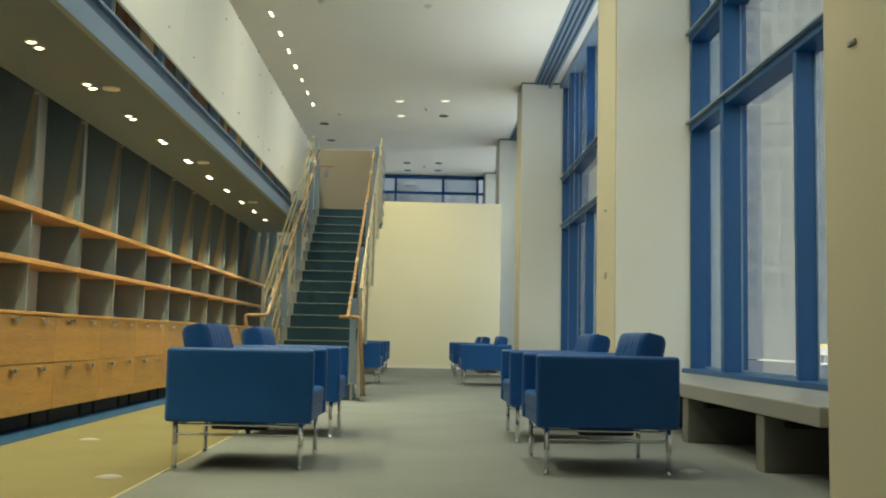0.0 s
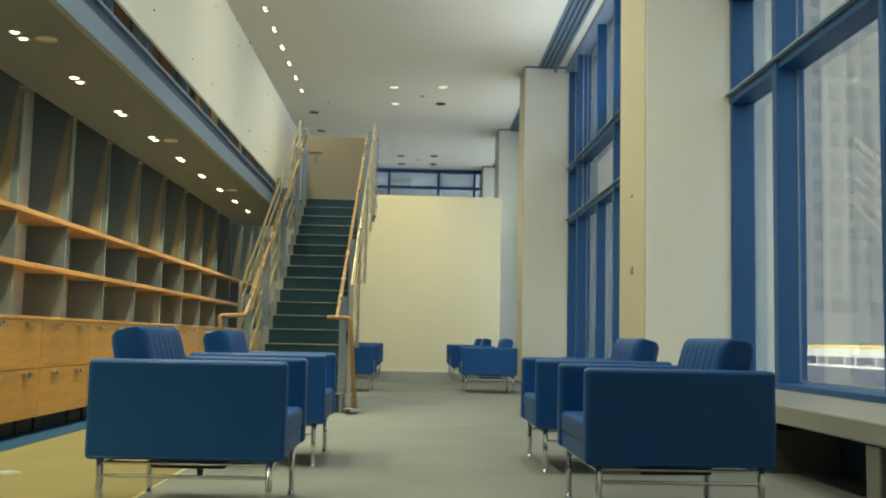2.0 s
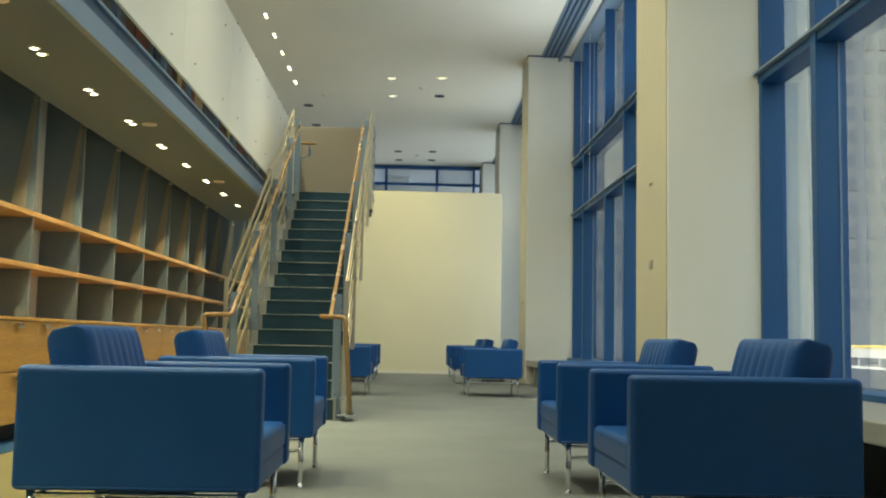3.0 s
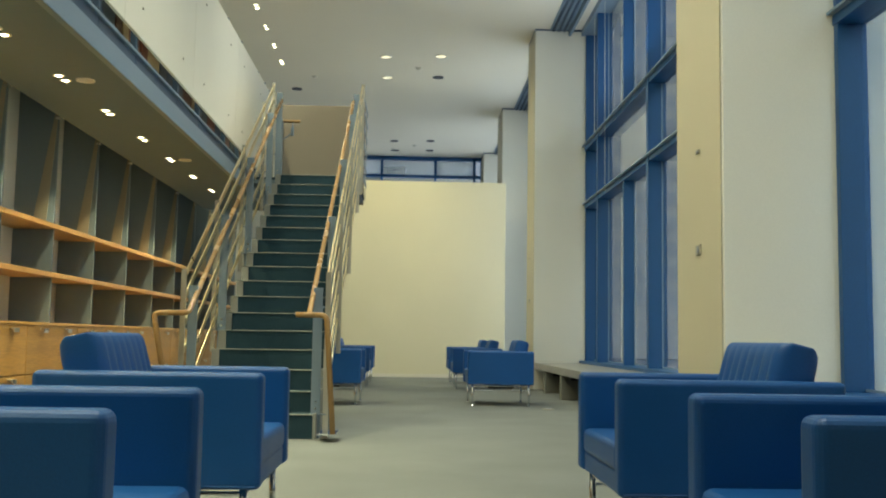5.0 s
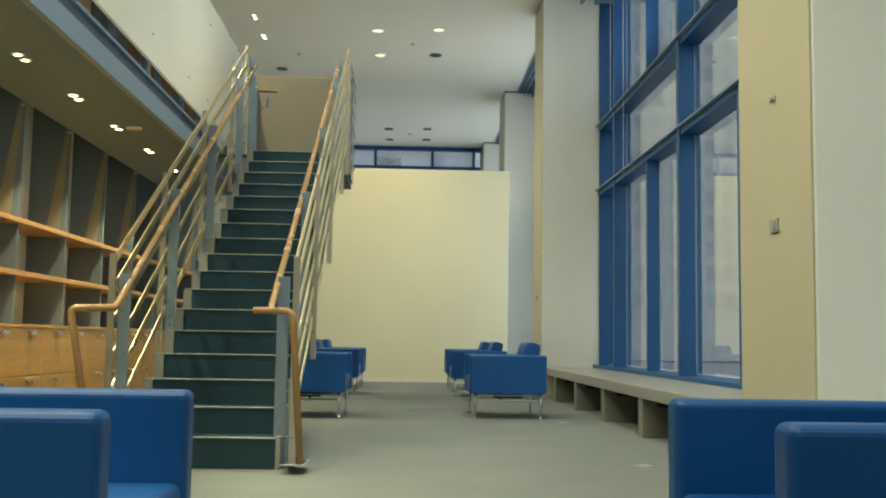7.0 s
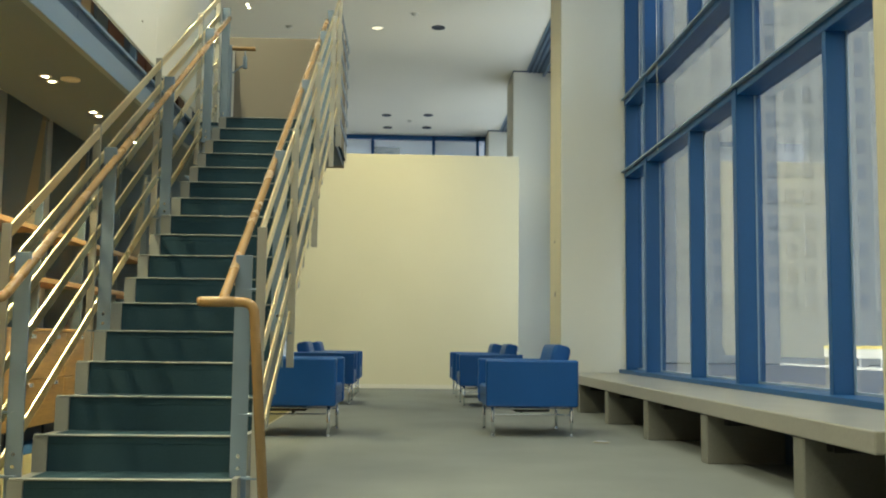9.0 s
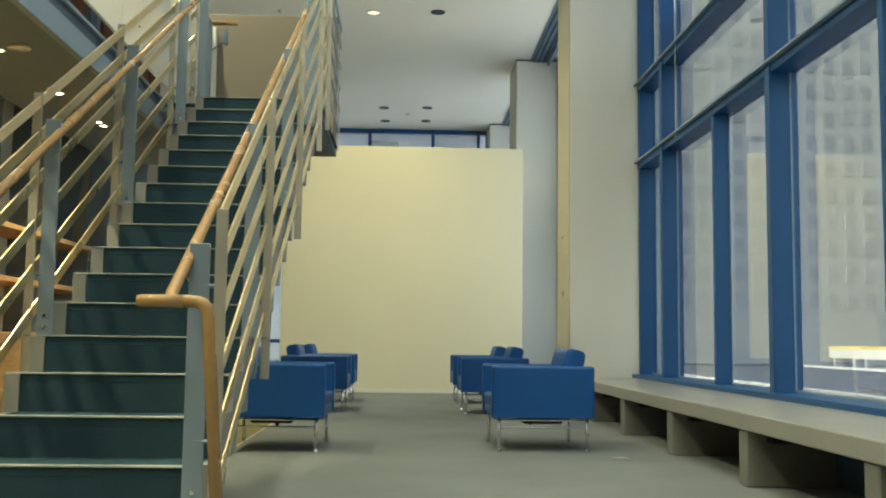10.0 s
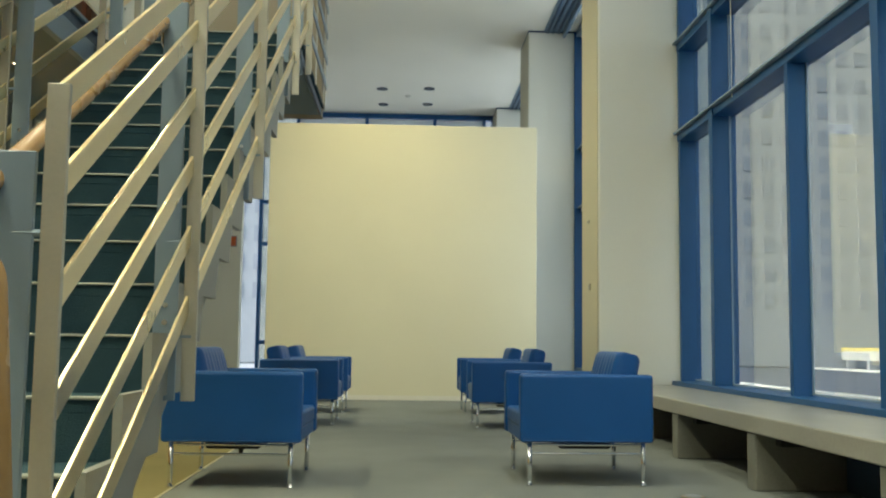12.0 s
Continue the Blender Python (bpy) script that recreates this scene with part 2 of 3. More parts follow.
def part(name, bm, material, parent=None, label="", smooth=False):
    """One mesh object, alone or under a thing or a part."""
    ob = new(name, mesh_from(bm, name, material, smooth))
    if parent is not None:
        ob.parent = parent
    return tagged(ob, label) if label else ob


def empty(name, label, category, group="", kind="", at=(0, 0, 0), turn=0):
    ob = new(name)
    ob.matrix_basis = pose(*at, 0, 0, turn)
    return tagged(ob, label, category, group, kind)


def setting(ob, label, category):
    return tagged(ob, label, category, "", "structure")


def add_box(bm, x0, x1, y0, y1, z0, z1, bevel=0.0, seg=1):
    r = bmesh.ops.create_cube(bm, size=1.0)
    vs = r["verts"]
    for v in vs:
        v.co = ((x0 + x1) / 2 + v.co.x * (x1 - x0), (y0 + y1) / 2 + v.co.y * (y1 - y0), (z0 + z1) / 2 + v.co.z * (z1 - z0))
    if bevel:
        es = list({e for v in vs for e in v.link_edges})
        bmesh.ops.bevel(bm, geom=es, offset=bevel, segments=seg, profile=0.5, affect="EDGES")
    return bm


def box(x0, x1, y0, y1, z0, z1, bevel=0.0, seg=1):
    return add_box(bmesh.new(), x0, x1, y0, y1, z0, z1, bevel, seg)


def add_rod(bm, a, b, r, seg=12, r2=None):
    a, b = Vector(a), Vector(b)
    d = b - a
    m = Matrix.Translation((a + b) / 2) @ d.to_track_quat("Z", "Y").to_matrix().to_4x4()
    bmesh.ops.create_cone(bm, cap_ends=True, segments=seg, radius1=r, radius2=r if r2 is None else r2, depth=d.length, matrix=m)
    return bm


def rod(a, b, r, seg=12, r2=None):
    return add_rod(bmesh.new(), a, b, r, seg, r2)


def sweep(points, r, seg=12, round_at=0.0):
    """A round bar along a bent line; corners are turned in arcs of radius round_at."""
    pts = [Vector(p) for p in points]
    line = [pts[0]]
    for i in range(1, len(pts) - 1):
        p, u, w = pts[i], (pts[i - 1] - pts[i]), (pts[i + 1] - pts[i])
        k = min(round_at, u.length * 0.45, w.length * 0.45)
        a, b = p + u.normalized() * k, p + w.normalized() * k
        for s in range(7):
            f = s / 6
            line.append(a * (1 - f) ** 2 + p * 2 * f * (1 - f) + b * f * f)
    line.append(pts[-1])
    bm = bmesh.new()
    rings = []
    ref = Vector((0.3, 0.9, 0.31))
    for i, p in enumerate(line):
        d = (line[min(i + 1, len(line) - 1)] - line[max(i - 1, 0)]).normalized()
        s = d.cross(ref).normalized()
        t = d.cross(s).normalized()
        rings.append([bm.verts.new(p + r * (math.cos(2 * math.pi * j / seg) * s + math.sin(2 * math.pi * j / seg) * t)) for j in range(seg)])
    for q, w in zip(rings, rings[1:]):
        for j in range(seg):
            bm.faces.new((q[j], q[(j + 1) % seg], w[(j + 1) % seg], w[j]))
    bm.faces.new(rings[0][::-1])
    bm.faces.new(rings[-1])
    bmesh.ops.recalc_face_normals(bm, faces=bm.faces)
    return bm


def slant_bar(x0, x1, ya, za, yb, zb, tall):
    """A flat bar that climbs in the y-z plane, with plumb ends."""
    bm = bmesh.new()
    prof = [(ya, za - tall / 2), (yb, zb - tall / 2), (yb, zb + tall / 2), (ya, za + tall / 2)]
    lo, hi = [bm.verts.new((x0, y, z)) for y, z in prof], [bm.verts.new((x1, y, z)) for y, z in prof]
    bm.faces.new(lo)
    bm.faces.new(hi[::-1])
    for i in range(4):
        bm.faces.new((lo[i], lo[(i + 1) % 4], hi[(i + 1) % 4], hi[i]))
    bmesh.ops.recalc_face_normals(bm, faces=bm.faces)
    bmesh.ops.bevel(bm, geom=list(bm.edges), offset=0.002, segments=1, affect="EDGES")
    return bm


def extrude_profile(prof, x0, x1):
    """A closed outline in the y-z plane given depth along x."""
    bm = bmesh.new()
    lo, hi = [bm.verts.new((x0, y, z)) for y, z in prof], [bm.verts.new((x1, y, z)) for y, z in prof]
    bm.faces.new(lo)
    bm.faces.new(hi[::-1])
    k = len(prof)
    for i in range(k):
        bm.faces.new((lo[i], lo[(i + 1) % k], hi[(i + 1) % k], hi[i]))
    bmesh.ops.recalc_face_normals(bm, faces=bm.faces)
    return bm

# ---- large structure ----
Y0, Y1 = -9.0, 36.0
setting(part("floor", box(-1.6, GLASS_X + 0.3, Y0, Y1, -0.2, FLOOR), M_CARPET), "grey wall-to-wall carpet floor", "floor")
setting(part("floor_border", box(-7.4, -1.604, Y0, Y1, -0.2, FLOOR), M_BORDER), "sand-coloured carpet along the cabinets", "floor")
setting(part("carpet_seam", box(-1.611, -1.594, Y0, 26.0, FLOOR - 0.01, FLOOR + 0.004), M_SEAM), "thin pale strip between two carpets", "trim")
setting(part("edge_strip", box(-4.0, -3.06, Y0, 24.2, FLOOR - 0.01, FLOOR + 0.004), M_EDGE), "dark navy strip on the floor along the cabinets", "floor")
setting(part("ceiling", box(-7.4, GLASS_X + 0.3, Y0, Y1, CEIL, CEIL + 0.25), M_CEIL), "plain off-white painted high ceiling", "ceiling")
setting(part("wall_south", box(-7.4, GLASS_X + 0.3, Y0 - 0.3, Y0, -0.2, CEIL + 0.25), M_WALL), "plain white painted wall", "wall")
setting(part("wall_west", box(-4.3, SHELF_BACK - 0.024, Y0, 24.2, -0.2, SOFFIT), M_WALL), "white painted wall behind the shelving", "wall")
setting(part("wall_west_upper", box(-7.7, -7.4, Y0, Y1, -0.2, CEIL + 0.25), M_WALL), "white painted wall of the upper floor", "wall")
setting(part("wall_rear_west", box(-7.4, -3.75, 33.0, 33.3, FLOOR, CEIL), M_WALL), "white painted wall past the stair", "wall")
setting(part("partition_wall", box(-2.42, 2.09, 27.5, 27.75, FLOOR, 4.60, 0.006), M_PARTITION), "tall free-standing white partition wall lit from above", "wall")
setting(part("partition_base", box(-2.42, 2.09, 27.484, 27.498, FLOOR, 0.05), M_TRIM), "low pale baseboard of the partition", "baseboard")

# piers of the window wall: broad blocks from floor to ceiling
PIERS = ((4.0, 5.3, 2.2), (11.45, 12.7, 2.2), (22.38, 23.4, 2.13), (28.9, 30.1, 2.12), (35.0, 36.0, 2.1))
for i, (a, b, x) in enumerate(PIERS):
    p = setting(part("pier_%d" % (i + 1), box(x, GLASS_X + 0.3, a, b, FLOOR, CEIL - 0.03, 0.008), M_WALL), "white window pier from floor to ceiling", "pier")
    # A sheet puts the inner face's warmer, dimmer light into its colour.
    part("face_tint", box(x - 0.014, x - 0.002, a + 0.012, b - 0.012, FLOOR, CEIL - 0.05, 0.003), M_PIER_SHADE, p, "inner pier face, coloured for its warmer, weaker light")
    part("shadow_gap", box(x - 0.006, GLASS_X, a - 0.004, b + 0.004, CEIL - 0.03, CEIL), M_STEEL_DARK, p, "dark gap under the ceiling")
# spandrel past the last window on the south
setting(part("wall_east_south", box(2.9, GLASS_X + 0.3, Y0, 4.0, FLOOR, CEIL), M_WALL), "white painted wall south of the windows", "wall")

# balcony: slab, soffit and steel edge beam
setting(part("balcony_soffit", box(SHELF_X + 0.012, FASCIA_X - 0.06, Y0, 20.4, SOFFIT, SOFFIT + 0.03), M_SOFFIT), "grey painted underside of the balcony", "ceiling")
# Unseen floors, coloured pale so they bounce lamp light onto the ceiling.
setting(part("balcony_slab", box(SHELF_X + 0.012, FASCIA_X - 0.05, Y0, 20.4, SOFFIT + 0.034, UPPER), M_BOUNCE_DECK), "balcony floor slab, pale to bounce light upwards", "floor")
setting(part("upper_floor", box(-7.4, SHELF_BACK - 0.022, Y0, 24.2, SOFFIT + 0.034, UPPER), M_BOUNCE_DECK), "upper storey floor, pale to bounce light upwards", "floor")
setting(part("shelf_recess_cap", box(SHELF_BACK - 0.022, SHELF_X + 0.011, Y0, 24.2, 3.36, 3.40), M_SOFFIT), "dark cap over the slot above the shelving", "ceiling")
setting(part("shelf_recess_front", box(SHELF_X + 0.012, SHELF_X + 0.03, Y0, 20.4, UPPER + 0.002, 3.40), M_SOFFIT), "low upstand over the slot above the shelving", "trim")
beam = setting(empty("edge_beam", "", ""), "blue-grey painted steel edge beam of the balcony", "beam")
part("lower_flange", box(FASCIA_X - 0.055, FASCIA_X + 0.0, Y0, 20.3, SOFFIT - 0.012, SOFFIT + 0.165, 0.004), M_STEEL_PAINT, beam, "pale blue-grey lower flange")
# The recess's shade is put into the web as a darker colour.
part("web", box(FASCIA_X - 0.045, FASCIA_X - 0.035, Y0, 20.3, SOFFIT + 0.166, SOFFIT + 0.275), M_STEEL_DARK, beam, "recessed web, darkened for the shade in it")
part("upper_flange", box(FASCIA_X - 0.05, FASCIA_X - 0.008, Y0, 20.3, SOFFIT + 0.276, SOFFIT + 0.305, 0.003), M_STEEL_PAINT, beam)

# white balustrade panels of the balcony, bolted to short posts
PANEL = 2.53
k = 0
y = -8.4
while y < 20.0:
    b = min(y + PANEL - 0.006, 20.24)
    thing = empty("balustrade_panel", "smooth white balustrade panel with small bolts", "balustrade", "balcony balustrade panels", "structure")
    part("sheet", box(FASCIA_X - 0.03, FASCIA_X, y, b, 3.36, 4.79, 0.003), M_WALL, thing)
    for u in (0.2, 0.8):
        yy = y + (b - y) * u
        part("post", box(FASCIA_X - 0.085, FASCIA_X - 0.032, yy - 0.03, yy + 0.03, 3.14, 4.87, 0.003), M_STEEL_DARK, thing, "dark steel post behind the panel")
        for zz in (3.62, 4.52):
            part("bolt", rod((FASCIA_X - 0.001, yy, zz), (FASCIA_X + 0.009, yy, zz), 0.011, 10), M_PLATE, thing, "small round bolt head")
    y += PANEL

# ---- window wall ----


def window_bay(name, a, b, mains, seconds, tops=True):
    w = setting(empty(name, "", ""), "tall blue-framed curtain window with wide mullions", "window")
    x0, x1 = 3.06, GLASS_X + 0.05
    for yy in (a + 0.035, b - 0.035):
        part("jamb", box(2.965 if name == "window_3" else 3.08, x1, yy - 0.035, yy + 0.035, 0.46, CEIL - 0.04, 0.004), M_FRAME, w)
    for yy in mains:
        m = part("mullion", box(x0, x1, yy - 0.045, yy + 0.045, 0.46, CEIL - 0.04, 0.004), M_FRAME, w, "deep full-height mullion")
        part("flange", box(x0 - 0.008, x0 + 0.004, yy - 0.055, yy + 0.055, 0.46, CEIL - 0.04, 0.002), M_FRAME, m)
    for yy in seconds:
        part("mullion", box(3.08, x1 - 0.05, yy - 0.035, yy + 0.035, 0.46, 3.38, 0.004), M_FRAME, w, "slimmer mullion under the transom")
        part("mullion", box(3.08, x1 - 0.05, yy - 0.035, yy + 0.035, 4.55, CEIL - 0.04, 0.004), M_FRAME, w, "slimmer mullion above the transom")
    for zz in (3.38, 4.47):
        t = part("transom", box(3.07, x1, a, b, zz - 0.05, zz + 0.05, 0.004), M_FRAME, w, "blue transom")
        part("ledge", box(3.02, 3.09, a + 0.01, b - 0.01, zz + 0.028, zz + 0.052, 0.003), M_STEEL_PAINT, t, "pale top ledge")
    part("sill", box(2.98, x1, a, b, 0.455, 0.515, 0.004), M_FRAME, w)
    part("head", box(3.0, x1, a, b, CEIL - 0.12, CEIL - 0.004, 0.004), M_STEEL_PAINT, w)
    edges = sorted([a, b] + list(mains))
    for u, v in zip(edges, edges[1:]):
        cut = [s for s in seconds if u < s < v]
        for zl, zh, split in ((0.52, 3.37, True), (3.47, 4.46, False), (4.56, CEIL - 0.1, True)):
            ys = [u] + (cut if split else []) + [v]
            for p, q in zip(ys, ys[1:]):
                g = part("pane", box(GLASS_X - 0.006, GLASS_X + 0.006, p + 0.03, q - 0.03, zl, zh), M_GLASS, w, "clear window glass")
                g.visible_shadow = False
                bead = bmesh.new()
                add_box(bead, GLASS_X - 0.022, GLASS_X - 0.008, p + 0.03, p + 0.055, zl, zh)
                add_box(bead, GLASS_X - 0.022, GLASS_X - 0.008, q - 0.055, q - 0.03, zl, zh)
                add_box(bead, GLASS_X - 0.022, GLASS_X - 0.008, p + 0.055, q - 0.055, zl, zl + 0.02)
                add_box(bead, GLASS_X - 0.022, GLASS_X - 0.008, p + 0.055, q - 0.055, zh - 0.02, zh)
                part("glazing_bead", bead, M_STEEL_PAINT, w)
    # masonry that carries the window
    part("upstand", box(3.3, GLASS_X + 0.3, a, b, FLOOR, 0.453), M_BENCH_LEG, w, "low concrete upstand")
    return w


window_bay("window_1", 5.3, 11.45, (6.5, 10.1), (8.1,))
window_bay("window_2", 12.7, 22.38, (13.75, 17.4, 21.05), (15.35, 19.05))
window_bay("window_3", 23.4, 28.9, (24.6, 27.6), (26.1,))
window_bay("window_4", 30.1, 35.0, (31.3, 33.9), (32.6,))

# curtain tracks under the ceiling along the windows
for a, b in ((5.3, 11.45), (12.7, 22.38), (23.4, 28.9), (30.1, 35.0)):
    tr = empty("curtain_track", "triple blue-grey curtain track fixed to the ceiling by the window", "curtain track", "curtain tracks")
    part("casing", box(2.40, 2.80, a + 0.02, b - 0.02, CEIL - 0.02, CEIL - 0.002), M_STEEL_PAINT, tr)
    for x in (2.45, 2.55, 2.65):
        part("groove", box(x, x + 0.035, a + 0.03, b - 0.03, CEIL - 0.06, CEIL - 0.021, 0.003), M_STEEL_DARK, tr, "dark track groove")
    part("pelmet", box(2.75, 2.80, a + 0.02, b - 0.02, CEIL - 0.13, CEIL - 0.021, 0.004), M_STEEL_PAINT, tr)

# far curtain wall beyond the partition
far = setting(empty("window_north", "", ""), "blue-framed far window wall with half-drawn grey blinds", "window")
XS = [-3.75, -2.86, -1.13, 0.60, 1.86, 2.1]
for x in XS:
    part("mullion", box(x - 0.04, x + 0.04, 35.86, 36.05, FLOOR, CEIL - 0.01, 0.004), M_FRAME, far)
for zz in (0.9, 3.36, 4.42, 6.10):
    part("transom", box(-3.75, 2.1, 35.88, 36.04, zz - 0.045, zz + 0.045, 0.004), M_FRAME, far)
part("head", box(-3.75, 2.1, 35.86, 36.05, 6.62, CEIL - 0.012, 0.004), M_FRAME, far)
for a, b in zip(XS, XS[1:]):
    for zl, zh in ((0.0, 0.86), (0.95, 3.31), (3.41, 4.37), (4.47, 6.05), (6.15, 6.61)):
        if b - a < 0.3:
            continue
        g = part("pane", box(a + 0.04, b - 0.04, 35.955, 35.965, zl, zh), M_GLASS, far, "clear window glass")
        g.visible_shadow = False
for a, b, drop in ((-2.82, -1.17, 6.12), (-1.09, -0.35, 6.40), (-0.35, 0.56, 6.13), (0.64, 1.82, 6.12)):
    part("blind", box(a, b, 35.90, 35.906, drop, 6.60), M_BLIND, far, "grey roller blind")
setting(part("wall_north", box(2.1, GLASS_X + 0.3, 36.0, 36.2, FLOOR, CEIL), M_WALL), "white wall beside the far window", "wall")

# ---- stair ----
stair = setting(empty("staircase", "", ""), "straight steel stair with dark green carpet treads", "staircase")
for s in range(STEPS):
    ya, z = STAIR_Y + s * GOING, (s + 1) * RISE
    yb = ya + GOING if s < STEPS - 1 else ya + 0.4
    t = part("tread", box(STAIR_L + 0.075, STAIR_R - 0.02, ya - 0.012, yb + 0.02, z - 0.045, z, 0.004), M_STAIR, stair)
    part("nosing", box(STAIR_L + 0.005, STAIR_R - 0.015, ya - 0.022, ya + 0.022, z - 0.004, z + 0.005, 0.002), M_NOSING, t, "thin pale nosing strip")
    part("riser", box(STAIR_L + 0.075, STAIR_R - 0.02, ya - 0.011, ya + 0.02, z - RISE + (0.001 if s else FLOOR), z - 0.043), M_STAIR, stair)


def stringer(x0, x1, lift):
    up, down = [], []
    for s in range(STEPS):
        ya = STAIR_Y + s * GOING
        up += [(ya - 0.02, s * RISE + lift if s else FLOOR), (ya - 0.02, (s + 1) * RISE + lift)]
    up.append((LAND_Y + 0.25, STEPS * RISE + lift))
    for s in reversed(range(STEPS)):
        ya = STAIR_Y + s * GOING + 0.16
        down += [(ya + GOING * 0.85, max(0.0, (s + 1) * RISE - 0.20)), (ya, max(0.0, (s + 1) * RISE - 0.20))] if s > 0 else [(ya + 0.2, FLOOR)]
    return extrude_profile(up + down, x0, x1)


part("stringer", stringer(STAIR_L, STAIR_L + 0.074, -0.006), M_STRINGER, stair, "grey saw-tooth stringer")
part("stringer", stringer(STAIR_R - 0.016, STAIR_R + 0.012, 0.012), M_STRINGER, stair, "grey saw-tooth stringer")
part("underside", extrude_profile([(STAIR_Y + 0.35, FLOOR), (STAIR_Y + 0.5, FLOOR), (LAND_Y + 0.2, UPPER - 0.26), (LAND_Y + 0.2, UPPER - 0.2), (LAND_Y, UPPER - 0.2)], STAIR_L + 0.11, STAIR_R - 0.03), M_STRINGER, stair, "grey stair underside")

land = setting(empty("stair_landing", "", ""), "carpeted stair landing joined to the balcony", "landing")
part("deck", box(FASCIA_X + 0.02, STAIR_R + 0.05, LAND_Y + 0.25, LAND_END, UPPER - 0.03, UPPER), M_STAIR, land)
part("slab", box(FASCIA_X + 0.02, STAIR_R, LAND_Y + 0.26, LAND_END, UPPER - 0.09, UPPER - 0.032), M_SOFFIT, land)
part("edge", box(STAIR_R + 0.005, STAIR_R + 0.03, LAND_Y + 0.15, LAND_END, UPPER - 0.09, UPPER + 0.02, 0.003), M_STEEL_DARK, land, "dark blue steel edge plate")
# A white wall in dim light; the dimness is put into its colour.
setting(part("landing_wall", box(FASCIA_X - 0.02, STAIR_R + 0.03, LAND_END, LAND_END + 0.2, UPPER - 0.09, 4.64, 0.004), M_WALL_DIM), "white half-height wall behind the stair landing, taupe for its dim light", "wall")
setting(part("landing_wing", box(FASCIA_X + 0.012, FASCIA_X + 0.16, LAND_END - 0.10, LAND_END - 0.003, UPPER, 4.46, 0.003), M_WALL), "narrow white wall end by the landing", "wall")

SLOPE = RISE / GOING
POSTS = [12.97, 14.36, 15.86, 17.39]
DROPS = (0.0, 0.20, 0.445, 0.69, 0.935, 1.18)


def railing(side, x_bar, x_plate, x_rail, x_out):
    """side +1: the open side of the hall, -1: the side by the balcony."""
    r = empty("stair_railing", "stainless steel stair railing with slanted flat bars and a wooden handrail", "railing", "stair railings")
    top = 18.25
    for drop in DROPS:
        z0 = 1.415 - drop
        ya = 12.95
        za = z0 + (ya - 12.97) * SLOPE
        part("bar", slant_bar(x_bar - 0.006, x_bar + 0.006, ya, za, top, z0 + (top - 12.97) * SLOPE, 0.07), M_BRUSHED, r, "slanted brushed steel flat bar")
    for yy in POSTS + [top - 0.02]:
        floor_z = (math.floor((yy - STAIR_Y) / GOING) + 1) * RISE
        hi = 1.445 + (yy - 12.97) * SLOPE
        p = part("post", box(*sorted((x_bar - side * 0.012, x_bar + side * 0.036)), yy - 0.035, yy - 0.019, max(FLOOR, floor_z - 0.22), hi + 0.002, 0.002), M_PALE, r, "flat steel post")
        q = part("plate", box(x_plate - 0.042, x_plate + 0.042, yy - 0.007, yy + 0.007, max(FLOOR, floor_z - 0.22), hi - 0.14, 0.002), M_POST, r, "wide blue-grey steel plate post")
        lo, hi2 = sorted((x_bar, x_plate))
        for f in (0.25, 0.75):
            zz = floor_z + (hi - floor_z) * f
            part("spacer", rod((lo, yy, zz), (hi2, yy, zz), 0.008, 8), M_POST, r)
        zr = 1.05 + (yy - 12.68) * 0.58
        part("bracket", sweep([(x_plate, yy, zr - 0.09), (x_rail, yy, zr - 0.07), (x_rail, yy, zr - 0.02)], 0.007, 8, 0.02), M_CHROME, r, "small steel handrail bracket")
        part("foot", box(lo - 0.02, hi2 + 0.02, yy - 0.04, yy + 0.04, max(0.0, floor_z - 0.004), max(0.0, floor_z - 0.004) + 0.01), M_POST, r)
        for dz in (0.05, 0.11):
            part("bolt", rod((x_plate, yy - 0.014, floor_z + dz), (x_plate, yy - 0.006, floor_z + dz), 0.010, 8), M_CHROME, r)
    end = (x_rail, 18.22, 1.05 + (18.22 - 12.68) * 0.58)
    lean = 0.075 if side > 0 else 0.19
    path = [end, (x_rail, 12.64, 1.055), (x_out, 12.60, 1.05), (x_out + lean, 12.60, 0.045)]
    rail = part("handrail", sweep(path, 0.024, 14, 0.055), M_RAIL, r, "round varnished wooden handrail bent down to the floor", True)
    if side > 0:
        tip = x_rail - 0.10
        part("handrail_end", sweep([(x_rail + 0.06, 12.622, 1.053), (tip, 12.622, 1.053)], 0.0245, 14), M_RAIL, rail, "", True)
        part("end_cap", sweep([(tip + 0.004, 12.622, 1.053), (tip - 0.012, 12.622, 1.053)], 0.021, 14), M_RAIL, rail, "", True)
    part("floor_bracket", box(min(x_out + lean, x_bar) - 0.03, max(x_out + lean, x_bar) + 0.03, 12.58, 12.97, 0.035, 0.047, 0.002), M_CHROME, r, "small steel bracket at the handrail foot")
    if side > 0:
        for drop in DROPS:
            z = 1.415 - drop + (18.25 - 12.97) * SLOPE - 0.02
            part("bar", box(x_bar - 0.006, x_bar + 0.006, 18.25, LAND_END - 0.02, z - 0.03, z + 0.03, 0.002), M_POST, r, "level steel flat bar on the landing")
        for yy in (19.1, LAND_END - 0.06):
            part("post", box(x_bar - 0.019, x_bar - 0.007, yy - 0.03, yy + 0.03, UPPER - 0.06, 4.47, 0.002), M_PALE, r, "flat steel post")
    return r


railing(1, -0.905, -0.985, -1.03, -0.875)
railing(-1, -2.165, -2.095, -2.06, -2.345)

stub = empty("landing_handrail", "short wooden handrail on a steel bracket above the landing", "handrail")
part("rail", rod((-2.14, 18.5, 4.02), (-1.82, 18.5, 4.02), 0.023, 14), M_RAIL, stub)
